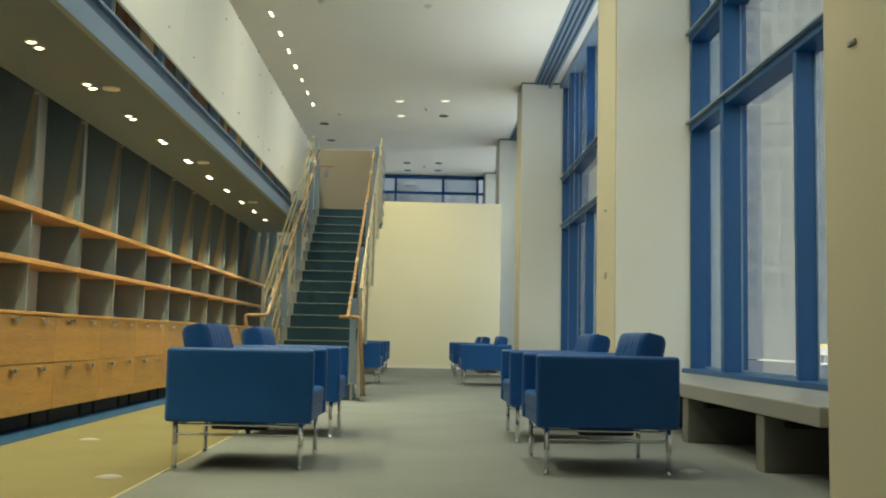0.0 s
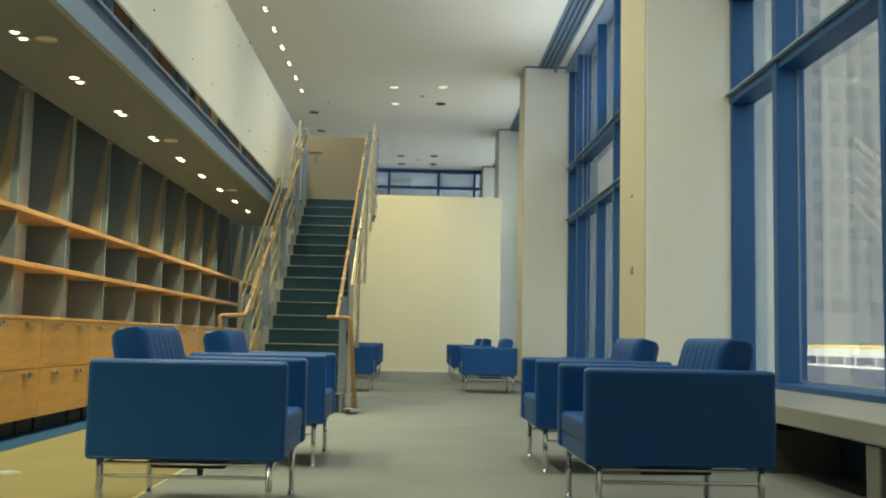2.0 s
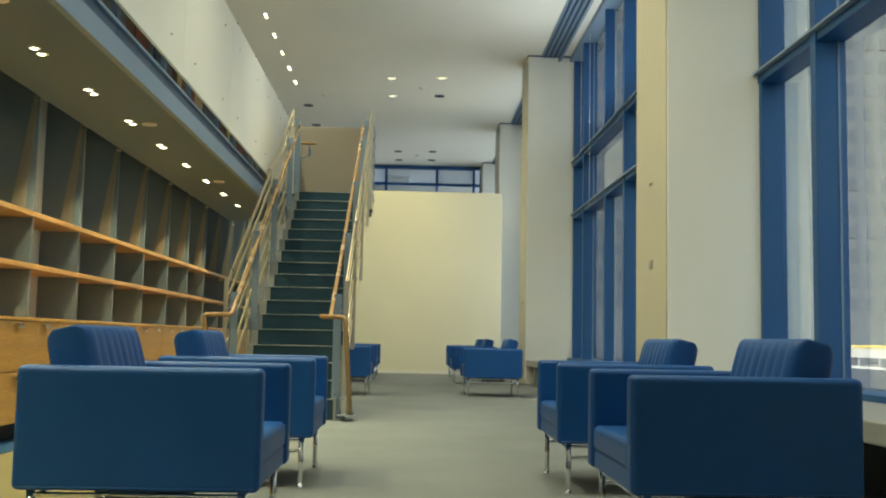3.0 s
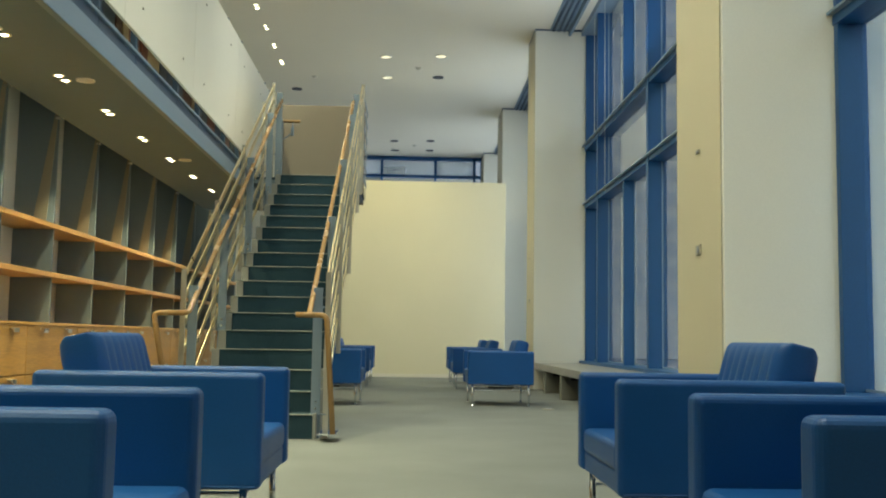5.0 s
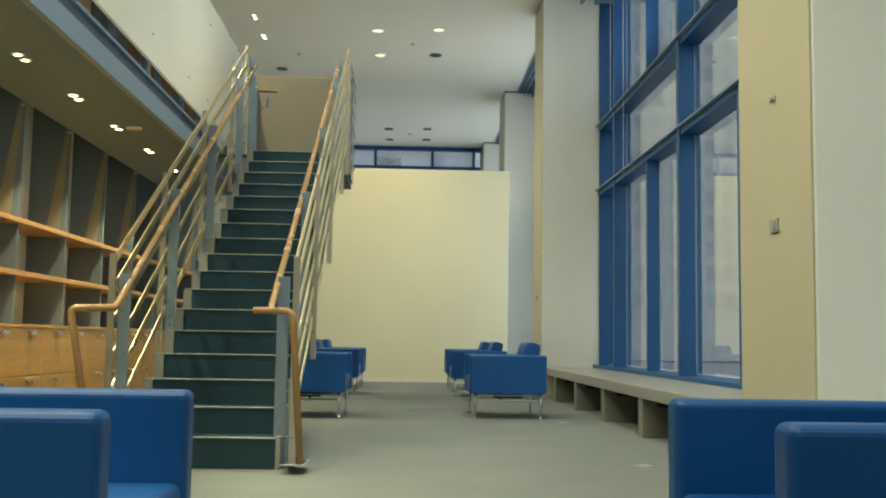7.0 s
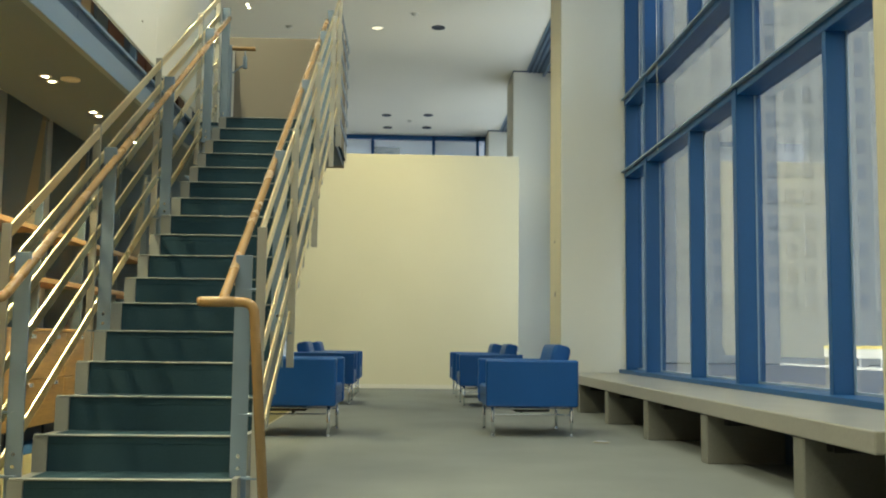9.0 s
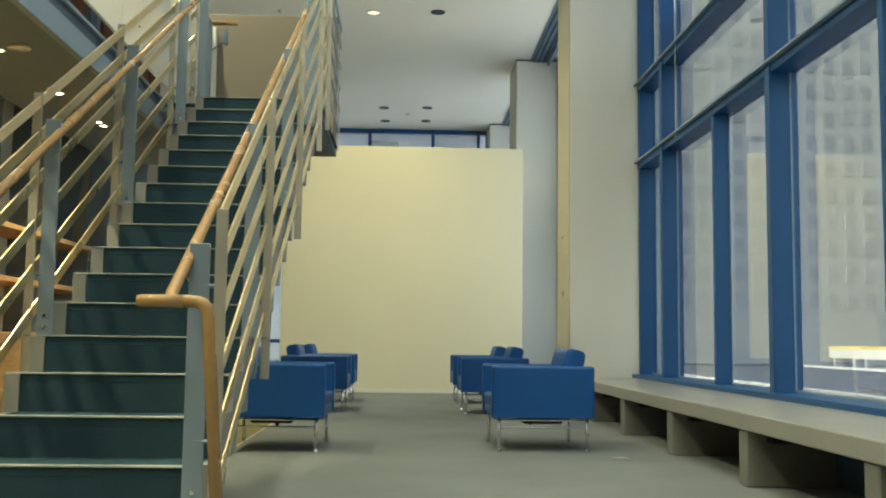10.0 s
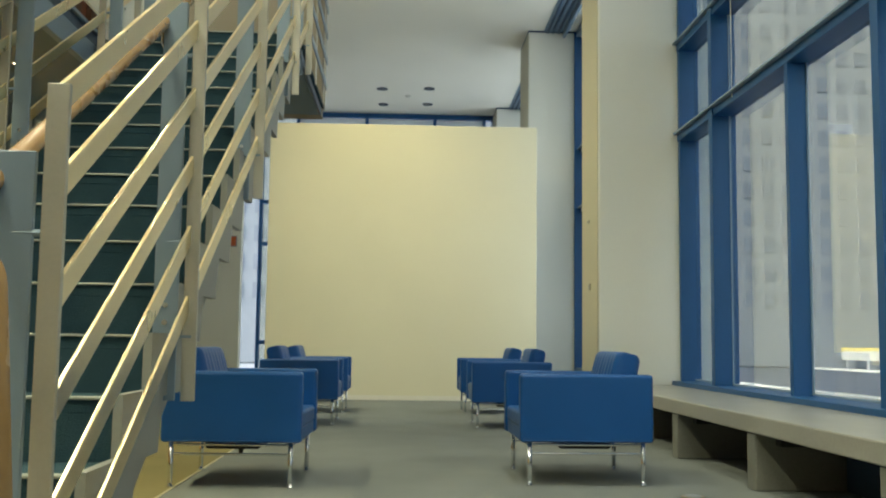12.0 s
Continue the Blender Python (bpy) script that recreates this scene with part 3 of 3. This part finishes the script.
part("stem", sweep([(-1.93, 18.5, 4.0), (-1.93, 18.5, 3.85), (-2.06, 18.5, 3.75)], 0.008, 8, 0.03), M_POST, stub)
part("bracket", box(-1.95, -1.91, 18.48, 18.52, 3.80, 3.93, 0.004), M_POST, stub, "blue-grey bracket")
part("newel", box(-2.13, -2.07, 18.46, 18.54, UPPER - 0.02, 4.05, 0.003), M_POST, stub, "blue-grey steel newel")

# ---- bench along the windows ----


def flat_slab(outline, z0, z1, bevel):
    """A slab with the given outline in plan."""
    bm = bmesh.new()
    lo, hi = [bm.verts.new((x, y, z0)) for x, y in outline], [bm.verts.new((x, y, z1)) for x, y in outline]
    bm.faces.new(lo)
    bm.faces.new(hi)
    k = len(outline)
    for i in range(k):
        bm.faces.new((lo[i], lo[(i + 1) % k], hi[(i + 1) % k], hi[i]))
    bmesh.ops.recalc_face_normals(bm, faces=bm.faces)
    bmesh.ops.bevel(bm, geom=list(bm.edges), offset=bevel, segments=2, profile=0.5, affect="EDGES")
    return bm


for a, b, legs in ((5.32, 11.43, (6.28, 8.15, 10.02)), (12.72, 22.36, (13.64, 15.50, 17.37, 19.23, 21.09))):
    bench = empty("window_bench", "long grey stone bench on concrete blocks below the windows", "bench", "window benches")
    part("top", flat_slab([(2.15, a), (2.15, b), (3.0, b), (3.0, a)], 0.348, 0.466, 0.010), M_BENCH, bench, "polished grey stone slab")
    for yy in legs:
        part("leg", box(2.165, 2.775, yy, yy + 0.16, FLOOR, 0.347, 0.008), M_BENCH_LEG, bench, "concrete support block")
        part("bracket", box(2.30, 2.775, yy - 0.10, yy - 0.001, 0.27, 0.347, 0.004), M_BLACK, bench, "black steel bracket")
    # Its dark colour stands for the deep shade under the bench.
    part("shade_panel", box(2.78, 2.80, a, b, FLOOR, 0.347), M_STEEL_DARK, bench, "panel below the slab, dark for the shade there")

# ---- shelving and cabinets ----
NB0, NB1 = -3, 12
BAY0 = 8.60
shelving = empty("wall_shelving", "long empty wall shelving with grey uprights and orange wooden boards", "shelving")
ya, yb = BAY0 + NB0 * BAY, BAY0 + NB1 * BAY
part("back", box(SHELF_BACK - 0.015, SHELF_BACK, ya, yb, 0.95, 3.35), M_SHELFBACK, shelving, "white back panel")
for i in range(NB0, NB1 + 1):
    yy = BAY0 + i * BAY
    for z0, z1 in ((0.955, 1.385), (1.436, 1.845), (1.896, 3.34)):
        part("upright", box(SHELF_BACK, SHELF_X, yy, yy + 0.022, z0, z1, 0.002), M_DIVIDER, shelving, "grey upright panel")


def light_wedge(y, x_top, z_top, z_foot, x_a, x_b):
    """A thin sheet that stands for light on an upright: a point at the top front corner, widening towards its foot."""
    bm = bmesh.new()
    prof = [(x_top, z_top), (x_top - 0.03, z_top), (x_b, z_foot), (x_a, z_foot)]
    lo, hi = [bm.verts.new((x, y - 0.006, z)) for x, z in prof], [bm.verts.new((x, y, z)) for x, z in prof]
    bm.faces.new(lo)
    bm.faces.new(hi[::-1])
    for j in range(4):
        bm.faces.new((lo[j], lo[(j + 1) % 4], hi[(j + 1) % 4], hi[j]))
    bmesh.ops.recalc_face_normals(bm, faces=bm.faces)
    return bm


# Warm light on each upright is shaped as a thin tan sheet.
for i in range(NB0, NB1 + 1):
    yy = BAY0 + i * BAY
    part("lit_wedge", light_wedge(yy, SHELF_X - 0.004, SOFFIT + 0.06, 1.897, SHELF_X - 0.075, SHELF_X - 0.205), M_LIT_WEDGE, shelving, "tan sheet for the wedge of light on the upright")
    part("clip", box(SHELF_X - 0.03, SHELF_X + 0.011, yy - 0.012, yy + 0.034, SOFFIT - 0.024, SOFFIT - 0.002, 0.002), M_PULL, shelving, "small metal clip under the soffit")
for i in range(NB0, NB1):
    yy = BAY0 + i * BAY
    for z0 in (1.387, 1.847):
        part("board", box(SHELF_BACK + 0.001, SHELF_X + 0.03, yy + 0.001, yy + BAY - 0.001, z0, z0 + 0.047, 0.004), M_SHELF, shelving, "orange wooden board")


def cabinet():
    c = empty("drawer_cabinet", "maple veneer drawer cabinet with two wide file drawers", "cabinet", "cabinets along the wall")
    part("body", box(SHELF_BACK, CAB_X - 0.034, 0.002, BAY - 0.002, 0.12, 0.925), M_MAPLE, c)
    # Plinth and feet are coloured black for the shade below the cabinet.
    part("plinth", box(SHELF_BACK, CAB_X - 0.16, 0.0, BAY, FLOOR + 0.0045, 0.119), M_BLACK, c, "recessed plinth, black for the shade under the cabinet")
    for x in (0.2, BAY - 0.2):
        part("foot", rod((CAB_X - 0.1, x, FLOOR + 0.0045), (CAB_X - 0.1, x, 0.119), 0.014, 10), M_BLACK, c)
    part("top", box(SHELF_BACK, CAB_X + 0.012, 0.0, BAY, 0.926, 0.953, 0.003), M_MAPLE, c, "thin wooden top")
    for z0, z1 in ((0.122, 0.518), (0.526, 0.922)):
        d = part("drawer", box(CAB_X - 0.022, CAB_X, 0.006, BAY - 0.006, z0, z1, 0.003), M_MAPLE, c, "flat maple drawer front")
        for u in (0.26, 0.74):
            yy = BAY * u
            h = bmesh.new()
            add_box(h, CAB_X + 0.001, CAB_X + 0.042, yy - 0.05, yy + 0.05, z1 - 0.030, z1 - 0.022, 0.002)
            add_box(h, CAB_X + 0.034, CAB_X + 0.042, yy - 0.05, yy + 0.05, z1 - 0.056, z1 - 0.030, 0.002)
            part("handle", h, M_PULL, d, "small folded nickel pull")
    return c


first = cabinet()
first.matrix_basis = pose(0, BAY0 + NB0 * BAY - 0.03, 0)
for i in range(NB0 + 1, NB1):
    copy_thing(first, pose(0, BAY0 + i * BAY - 0.03, 0))

# ---- armchairs ----


def cushion_back(w):
    """The tufted back cushion: a soft block with shallow upright channels in its front face."""
    bm = bmesh.new()
    ny, nz = 48, 12
    depth, h = 0.175, 0.43

    def shape(u, v, face):
        du, dv = min(u, 1 - u) * w, min(v, 1 - v) * h
        edge = lambda d: (1 - max(0.0, 1 - d / 0.05) ** 2) ** 0.5
        k = 0.045 * (1 - edge(du) * edge(dv))
        ch = 0.014 * (1 - abs(math.sin(u * math.pi * 8)) ** 0.5) * min(1.0, dv / 0.04) * min(1.0, (1 - v) * 3) if face > 0 else 0
        bulge = 0.012 * math.sin(math.pi * u) ** 0.5 * math.sin(math.pi * v)
        return (face * (depth / 2 - k + bulge - ch), (u - 0.5) * w, v * h)

    cuts = lambda n, size: [0, 0.005 / size, 0.014 / size, 0.03 / size] + [0.03 / size + (1 - 0.06 / size) * i / n for i in range(1, n)] + [1 - 0.03 / size, 1 - 0.015 / size, 1 - 0.006 / size, 1]
    us, vs = cuts(ny, w), cuts(nz, h)
    grids = {}
    for face in (1, -1):
        grids[face] = [[bm.verts.new(shape(u, v, face)) for v in vs] for u in us]
        for i in range(len(us) - 1):
            for j in range(len(vs) - 1):
                g = grids[face]
                q = (g[i][j], g[i + 1][j], g[i + 1][j + 1], g[i][j + 1])
                bm.faces.new(q if face > 0 else q[::-1])
    a, b = len(us) - 1, len(vs) - 1
    rim = [(i, 0) for i in range(a)] + [(a, j) for j in range(b)] + [(i, b) for i in range(a, 0, -1)] + [(0, j) for j in range(b, 0, -1)]
    for (i, j), (p, q) in zip(rim, rim[1:] + rim[:1]):
        bm.faces.new((grids[1][i][j], grids[-1][i][j], grids[-1][p][q], grids[1][p][q]))
    bmesh.ops.recalc_face_normals(bm, faces=bm.faces)
    return bm


def armchair():
    """Faces +x; the origin is on the floor below the middle."""
    D, W, A = 0.90, 0.94, 0.10
    xb, xf = -D / 2, D / 2
    c = empty("armchair", "boxy blue leather armchair on a chrome tube frame", "armchair", "lounge armchairs")
    for s in (-1, 1):
        y1, y0 = s * W / 2, s * (W / 2 - A)
        arm = box(xb, xf, min(y0, y1), max(y0, y1), 0.262, 0.715, 0.024, 4)
        for v in arm.verts:
            if v.co.z > 0.6:
                v.co.z += 0.008 * (1 - (v.co.x / xf) ** 2)
        part("arm", arm, M_VINYL, c, smooth=False)
        for z in (0.275,):
            part("piping", sweep([(xb + 0.02, y1 - s * 0.004, z), (xf - 0.02, y1 - s * 0.004, z)], 0.005, 8), M_VINYL, c)
    part("seat_base", box(xb + 0.03, xf - 0.015, -W / 2 + A + 0.002, W / 2 - A - 0.002, 0.262, 0.352, 0.012, 2), M_VINYL, c)
    seat = box(xb + 0.2, xf - 0.008, -W / 2 + A + 0.003, W / 2 - A - 0.003, 0.344, 0.455, 0.028, 4)
    for v in seat.verts:
        if v.co.z > 0.42:
            v.co.z += 0.022 * max(0.0, 1 - (2 * v.co.y / (W - 2 * A)) ** 2)
    part("seat_cushion", seat, M_VINYL, c, "plump seat cushion")
    part("back_frame", box(xb, xb + 0.09, -W / 2 + A + 0.002, W / 2 - A - 0.002, 0.265, 0.71, 0.02, 3), M_VINYL, c)
    bk = cushion_back(W - 2 * A - 0.012)
    bmesh.ops.transform(bk, matrix=Matrix.Translation((xb + 0.235, 0, 0.44)) @ Matrix.Rotation(radians(-14), 4, "Y"), verts=bk.verts)
    part("back_cushion", bk, M_VINYL, c, "upright back cushion with stitched channels", True)
    lx, ly = D / 2 - 0.068, W / 2 - 0.03
    for x in (-lx, lx):
        for y in (-ly, ly):
            leg = part("leg", rod((x, y, FLOOR), (x, y, 0.262), 0.0155, 14), M_CHROME, c, "", True)
            part("glide", rod((x, y, FLOOR), (x, y, FLOOR + 0.012), 0.021, 12), M_CHROME, leg)
    for z in (0.247, 0.187):
        for y in (-ly, ly):
            part("rail", rod((-lx, y, z), (lx, y, z), 0.0085, 10), M_CHROME, c, "thin chrome rail")
    for x in (-lx, lx):
        part("rail", rod((x, -ly, 0.235), (x, ly, 0.235), 0.0085, 10), M_CHROME, c, "thin chrome rail")
    part("under_tray", box(-0.20, 0.16, -0.3, 0.3, 0.205, 0.262, 0.02, 2), M_BLACK, c, "black pan below the seat")
    part("under_knob", rod((0.02, -0.2, 0.16), (0.02, -0.2, 0.21), 0.012, 8, 0.02), M_BLACK, c)
    return c


CHAIRS = [(-1.19, 6.39, 0), (-1.19, 8.44, 0), (1.095, 6.46, 180), (1.095, 8.34, 180),
          (-1.23, 17.81, -1.5), (-1.32, 22.77, 0), (-1.32, 24.77, 0), (1.08, 17.99, 180.8), (1.08, 22.47, 180), (1.09, 24.77, 180)]
chair = armchair()
for i, (x, y, turn) in enumerate(CHAIRS):
    if i == 0:
        chair.matrix_basis = pose(x, y, 0, 0, 0, turn)
    else:
        copy_thing(chair, pose(x, y, 0, 0, 0, turn))

# ---- lamps and ceiling fixtures ----


def ring(x, y, z, r0, r1, h, seg=24):
    bm = bmesh.new()
    rows = []
    for r, zz in ((r0, z), (r1, z), (r1, z - h), (r0, z - h)):
        rows.append([bm.verts.new((x + r * math.cos(2 * math.pi * j / seg), y + r * math.sin(2 * math.pi * j / seg), zz)) for j in range(seg)])
    for a, b in zip(rows, rows[1:] + rows[:1]):
        for j in range(seg):
            bm.faces.new((a[j], a[(j + 1) % seg], b[(j + 1) % seg], b[j]))
    bmesh.ops.recalc_face_normals(bm, faces=bm.faces)
    return bm


for y in SOFFIT_LAMPS:
    f = empty("twin_downlight", "twin recessed spotlight glowing warm in the balcony underside", "downlight", "balcony downlights")
    for dy in (-0.075, 0.075):
        part("trim", ring(-3.02, y + dy, SOFFIT - 0.001, 0.026, 0.046, 0.008), M_TRIM, f)
        part("bulb", rod((-3.02, y + dy, SOFFIT - 0.006), (-3.02, y + dy, SOFFIT - 0.002), 0.025, 16), M_BULB, f, "glowing bulb")
for y in UPPER_LAMPS:
    f = empty("twin_downlight", "twin recessed spotlight glowing warm in the high ceiling", "downlight", "upper downlights")
    for dy in (-0.09, 0.09):
        part("trim", ring(-3.0, y + dy, CEIL - 0.001, 0.024, 0.044, 0.01), M_TRIM, f)
        part("bulb", rod((-3.0, y + dy, CEIL - 0.007), (-3.0, y + dy, CEIL - 0.002), 0.023, 16), M_BULB, f, "glowing bulb")


def downlight(x, y, lit):
    f = empty("round_downlight", "round recessed ceiling downlight, %s" % ("lit warm" if lit else "switched off and dark"), "downlight", "hall downlights")
    part("trim", ring(x, y, CEIL - 0.001, 0.105, 0.125, 0.014), M_TRIM if lit else M_CAN, f)
    part("lens" if lit else "can", rod((x, y, CEIL - 0.008), (x, y, CEIL - 0.002), 0.104, 24), M_LENS if lit else M_CAN, f)


# The added lamps out of view get the same lit fixture.
for x, y in HALL_LIT + HALL_ADDED:
    downlight(x, y, True)
for x, y in ((0.39, 26.05), (-2.93, 27.4), (-2.95, 29.75), (-0.70, 33.4), (0.38, 33.3), (-0.70, 34.9), (0.38, 34.8)):
    downlight(x, y, False)


def detector(x, y, z, r, label):
    d = empty("smoke_detector", label, "smoke detector", "ceiling detectors")
    part("base", rod((x, y, z - 0.012), (x, y, z - 0.001), r, 20), M_TRIM, d)
    part("head", rod((x, y, z - 0.045), (x, y, z - 0.0125), r * 0.45, 16, r * 0.75), M_TRIM, d)


for x, y in ((-2.85, 8.4), (-2.85, 12.1), (-2.85, 15.75)):
    sp = empty("ceiling_speaker", "flat round white speaker cover in the balcony underside", "speaker", "balcony speakers")
    part("cover", ring(x, y, SOFFIT - 0.001, 0.062, 0.075, 0.012), M_TRIM, sp)
    part("mesh", rod((x, y, SOFFIT - 0.009), (x, y, SOFFIT - 0.002), 0.061, 20), M_TRIM, sp)
for x, y in ((-2.0, 17.1), (-0.09, 17.2), (-0.06, 25.3), (-0.1, 34.0), (-2.4, 26.2)):
    detector(x, y, CEIL, 0.075, "small white ceiling smoke detector")

# ---- small things ----
for y, z0, z1 in ((20.33, 3.41, 6.60), (21.27, 4.60, 6.60)):
    cd = empty("blind_cord", "thin white blind cord hanging beside the mullion", "cord", "blind cords")
    part("string", rod((3.045, y, z0), (3.045, y, z1), 0.004, 8), M_TRIM, cd)
    part("weight", rod((3.045, y, z0 - 0.05), (3.045, y, z0), 0.007, 8, 0.004), M_TRIM, cd)
for x, y in ((-1.84, 5.55), (-2.59, 7.50), (1.69, 6.27), (1.67, 17.1), (1.65, 13.25)):
    o = empty("floor_outlet", "round pale metal floor outlet cover in the carpet", "floor outlet", "floor outlets")
    part("cover", rod((x, y, FLOOR + 0.0005), (x, y, FLOOR + 0.008), 0.078, 24, 0.070), M_OUTLET, o)
    part("lid", rod((x, y, FLOOR + 0.0085), (x, y, FLOOR + 0.013), 0.05, 20, 0.045), M_METALGREY, o)

for y, z, w, h in ((12.03, 1.62, 0.13, 0.085), (12.03, 2.43, 0.09, 0.03), (22.85, 1.62, 0.10, 0.08), (22.9, 2.42, 0.09, 0.03), (4.9, 2.42, 0.09, 0.03)):
    x = PIER_X - 0.016 if y < 20 else 2.13 - 0.016
    s = empty("switch_plate", "small grey switch plate on the pier", "switch", "pier switch plates")
    part("plate", box(x - 0.012, x, y - w / 2, y + w / 2, z - h / 2, z + h / 2, 0.003), M_PLATE, s)
    part("rocker", box(x - 0.018, x - 0.0125, y - w * 0.3, y + w * 0.1, z - h * 0.3, z + h * 0.3, 0.002), M_METALGREY, s)

sg = empty("wall_sign", "small orange wall sign in a grey frame", "sign")
part("face", box(-4.02, -3.86, 32.965, 32.975, 3.02, 3.22), M_SIGN, sg)
part("frame", box(-4.04, -3.84, 32.976, 32.999, 3.0, 3.24, 0.003), M_METALGREY, sg)

lou = empty("metal_cabinet", "grey enamelled metal cabinet with slots past the stair", "cabinet")
part("body", box(-4.55, -4.15, 30.0, 30.5, FLOOR, 1.72, 0.01), M_METALGREY, lou)
for i in range(6):
    part("slot", box(-4.48, -4.22, 29.99, 29.999, 0.95 + i * 0.1, 0.98 + i * 0.1), M_BLACK, lou)

# books on the low upper-floor shelf, seen under the balustrade
rnd = random.Random(7)
low = empty("low_bookshelf", "low dark shelf on the balcony floor behind the balustrade", "bookshelf")
part("plank", box(-3.05, -2.66, 3.0, 19.0, UPPER + 0.02, UPPER + 0.05, 0.003), M_STEEL_DARK, low)
for yy in (3.05, 7.0, 11.0, 15.0, 18.9):
    part("foot", box(-3.0, -2.7, yy - 0.03, yy + 0.03, UPPER, UPPER + 0.019), M_STEEL_DARK, low)
y = 3.1
while y < 18.7:
    w, h = rnd.uniform(0.14, 0.48), rnd.uniform(0.40, 0.52)
    bk = empty("book", "large cloth-bound volume on the low balcony shelf", "book", "balcony books")
    m = rnd.choice(M_BOOKS)
    x0 = -2.92 + rnd.uniform(-0.02, 0.02)
    cov = bmesh.new()
    add_box(cov, x0, x0 + 0.22, y, y + 0.008, UPPER + 0.051, UPPER + 0.051 + h)
    add_box(cov, x0, x0 + 0.22, y + w - 0.008, y + w, UPPER + 0.051, UPPER + 0.051 + h)
    add_box(cov, x0 + 0.215, x0 + 0.223, y, y + w, UPPER + 0.051, UPPER + 0.051 + h, 0.002)
    part("cover", cov, m, bk)
    part("pages", box(x0 + 0.01, x0 + 0.212, y + 0.009, y + w - 0.009, UPPER + 0.056, UPPER + 0.046 + h), M_PAGES, bk)
    y += w + rnd.choice((0.004, 0.004, 0.004, 0.03))

# ---- outside ----
setting(part("ground", box(GLASS_X + 0.32, 3000, -2000, 3000, -0.9, -0.35), M_PAVING), "pale paved ground outside", "ground")
setting(part("ground_north", box(-2000, GLASS_X + 0.31, 36.3, 3000, -0.9, -0.35), M_PAVING), "pale paved ground beyond the far window", "ground")
setting(part("road", box(11, 25, -400, 600, -0.34, -0.33), M_ASPHALT), "dark asphalt street", "road")
for x in (10.7, 25.0):
    setting(part("kerb", box(x, x + 0.3, -400, 600, -0.35, -0.2, 0.02), M_KERB), "pale stone kerb", "kerb")
for i in range(46):
    yy = -10 + i * 4.4
    b = empty("street_barrier", "pale street barrier with a yellow rail on concrete feet", "barrier", "street barriers")
    part("rail", box(28.0, 28.15, yy, yy + 4.39, 0.80, 0.99, 0.03), M_YELLOW, b, "yellow top rail")
    part("panel", box(28.03, 28.12, yy + 0.01, yy + 4.37, 0.22, 0.795, 0.01), M_KERB, b, "pale barrier panel")
    for o in (0.6, 3.4):
        part("foot", box(27.8, 28.35, yy + o, yy + o + 0.3, -0.35, 0.218, 0.04), M_PAVING, b)


def tower(x, y, w, d, h, m, cols, rows, label, base=1.5):
    t = empty("tower", label, "building", "", "structure", (x, y, -0.35))
    part("wall", box(0, w, 0, d, 0, h, 0.1), m, t)
    part("roof", box(-0.4, w + 0.4, -0.4, d + 0.4, h + 0.01, h + 1.2, 0.1), m, t)
    for face in ("w", "s"):
        span = d if face == "w" else w
        n = max(2, int(cols * span / max(w, d)))
        bm = bmesh.new()
        for i in range(n):
            for j in range(rows):
                a = (i + 0.27) * span / n
                b = (i + 0.73) * span / n
                z0 = base + 2 + (j + 0.2) * (h - 4 - base) / rows
                z1 = base + 2 + (j + 0.75) * (h - 4 - base) / rows
                c = [(-0.06, a, z0), (-0.06, b, z0), (-0.06, b, z1), (-0.06, a, z1)] if face == "w" else [(a, -0.06, z0), (b, -0.06, z0), (b, -0.06, z1), (a, -0.06, z1)]
                e = [(0.0, *p[1:]) for p in c] if face == "w" else [(p[0], 0.0, p[2]) for p in c]
                q, s = [bm.verts.new(p) for p in c], [bm.verts.new(p) for p in e]
                bm.faces.new(q)
                for k in range(4):
                    bm.faces.new((q[k], q[(k + 1) % 4], s[(k + 1) % 4], s[k]))
        ob = part("windows", bm, {M_TOWER3: M_TOWER_GLASS3, M_TOWER4: M_TOWER_GLASS4}.get(m, M_TOWER_GLASS), t)
        tagged(ob, "", "", "", "stuff")
    return t


tower(40, -40, 30, 60, 62, M_TOWER3, 41, 36, "blue-grey office tower across the street")
tower(42, 20.4, 26, 40, 66, M_TOWER2, 32, 36, "sand-coloured office tower across the street")
tower(41, 61, 30, 36, 72, M_TOWER, 48, 45, "pale tower with a close grid of windows")
tower(42, 97.5, 30, 46, 64, M_TOWER2, 16, 33, "plain sand-coloured office block across the street")
tower(40, 144, 34, 70, 80, M_TOWER3, 41, 42, "blue-grey office block further up the street")
tower(36, 215, 40, 60, 90, M_TOWER, 41, 45, "pale block at the end of the street")
# Two added buildings cover the bright sky behind the far window.
tower(-44, 70, 40, 30, 46, M_TOWER4, 38, 24, "added pale building that covers the sky beyond the far window")
tower(-3.5, 74, 40, 30, 48, M_TOWER4, 32, 24, "added pale slab that covers the sky beyond the far window")
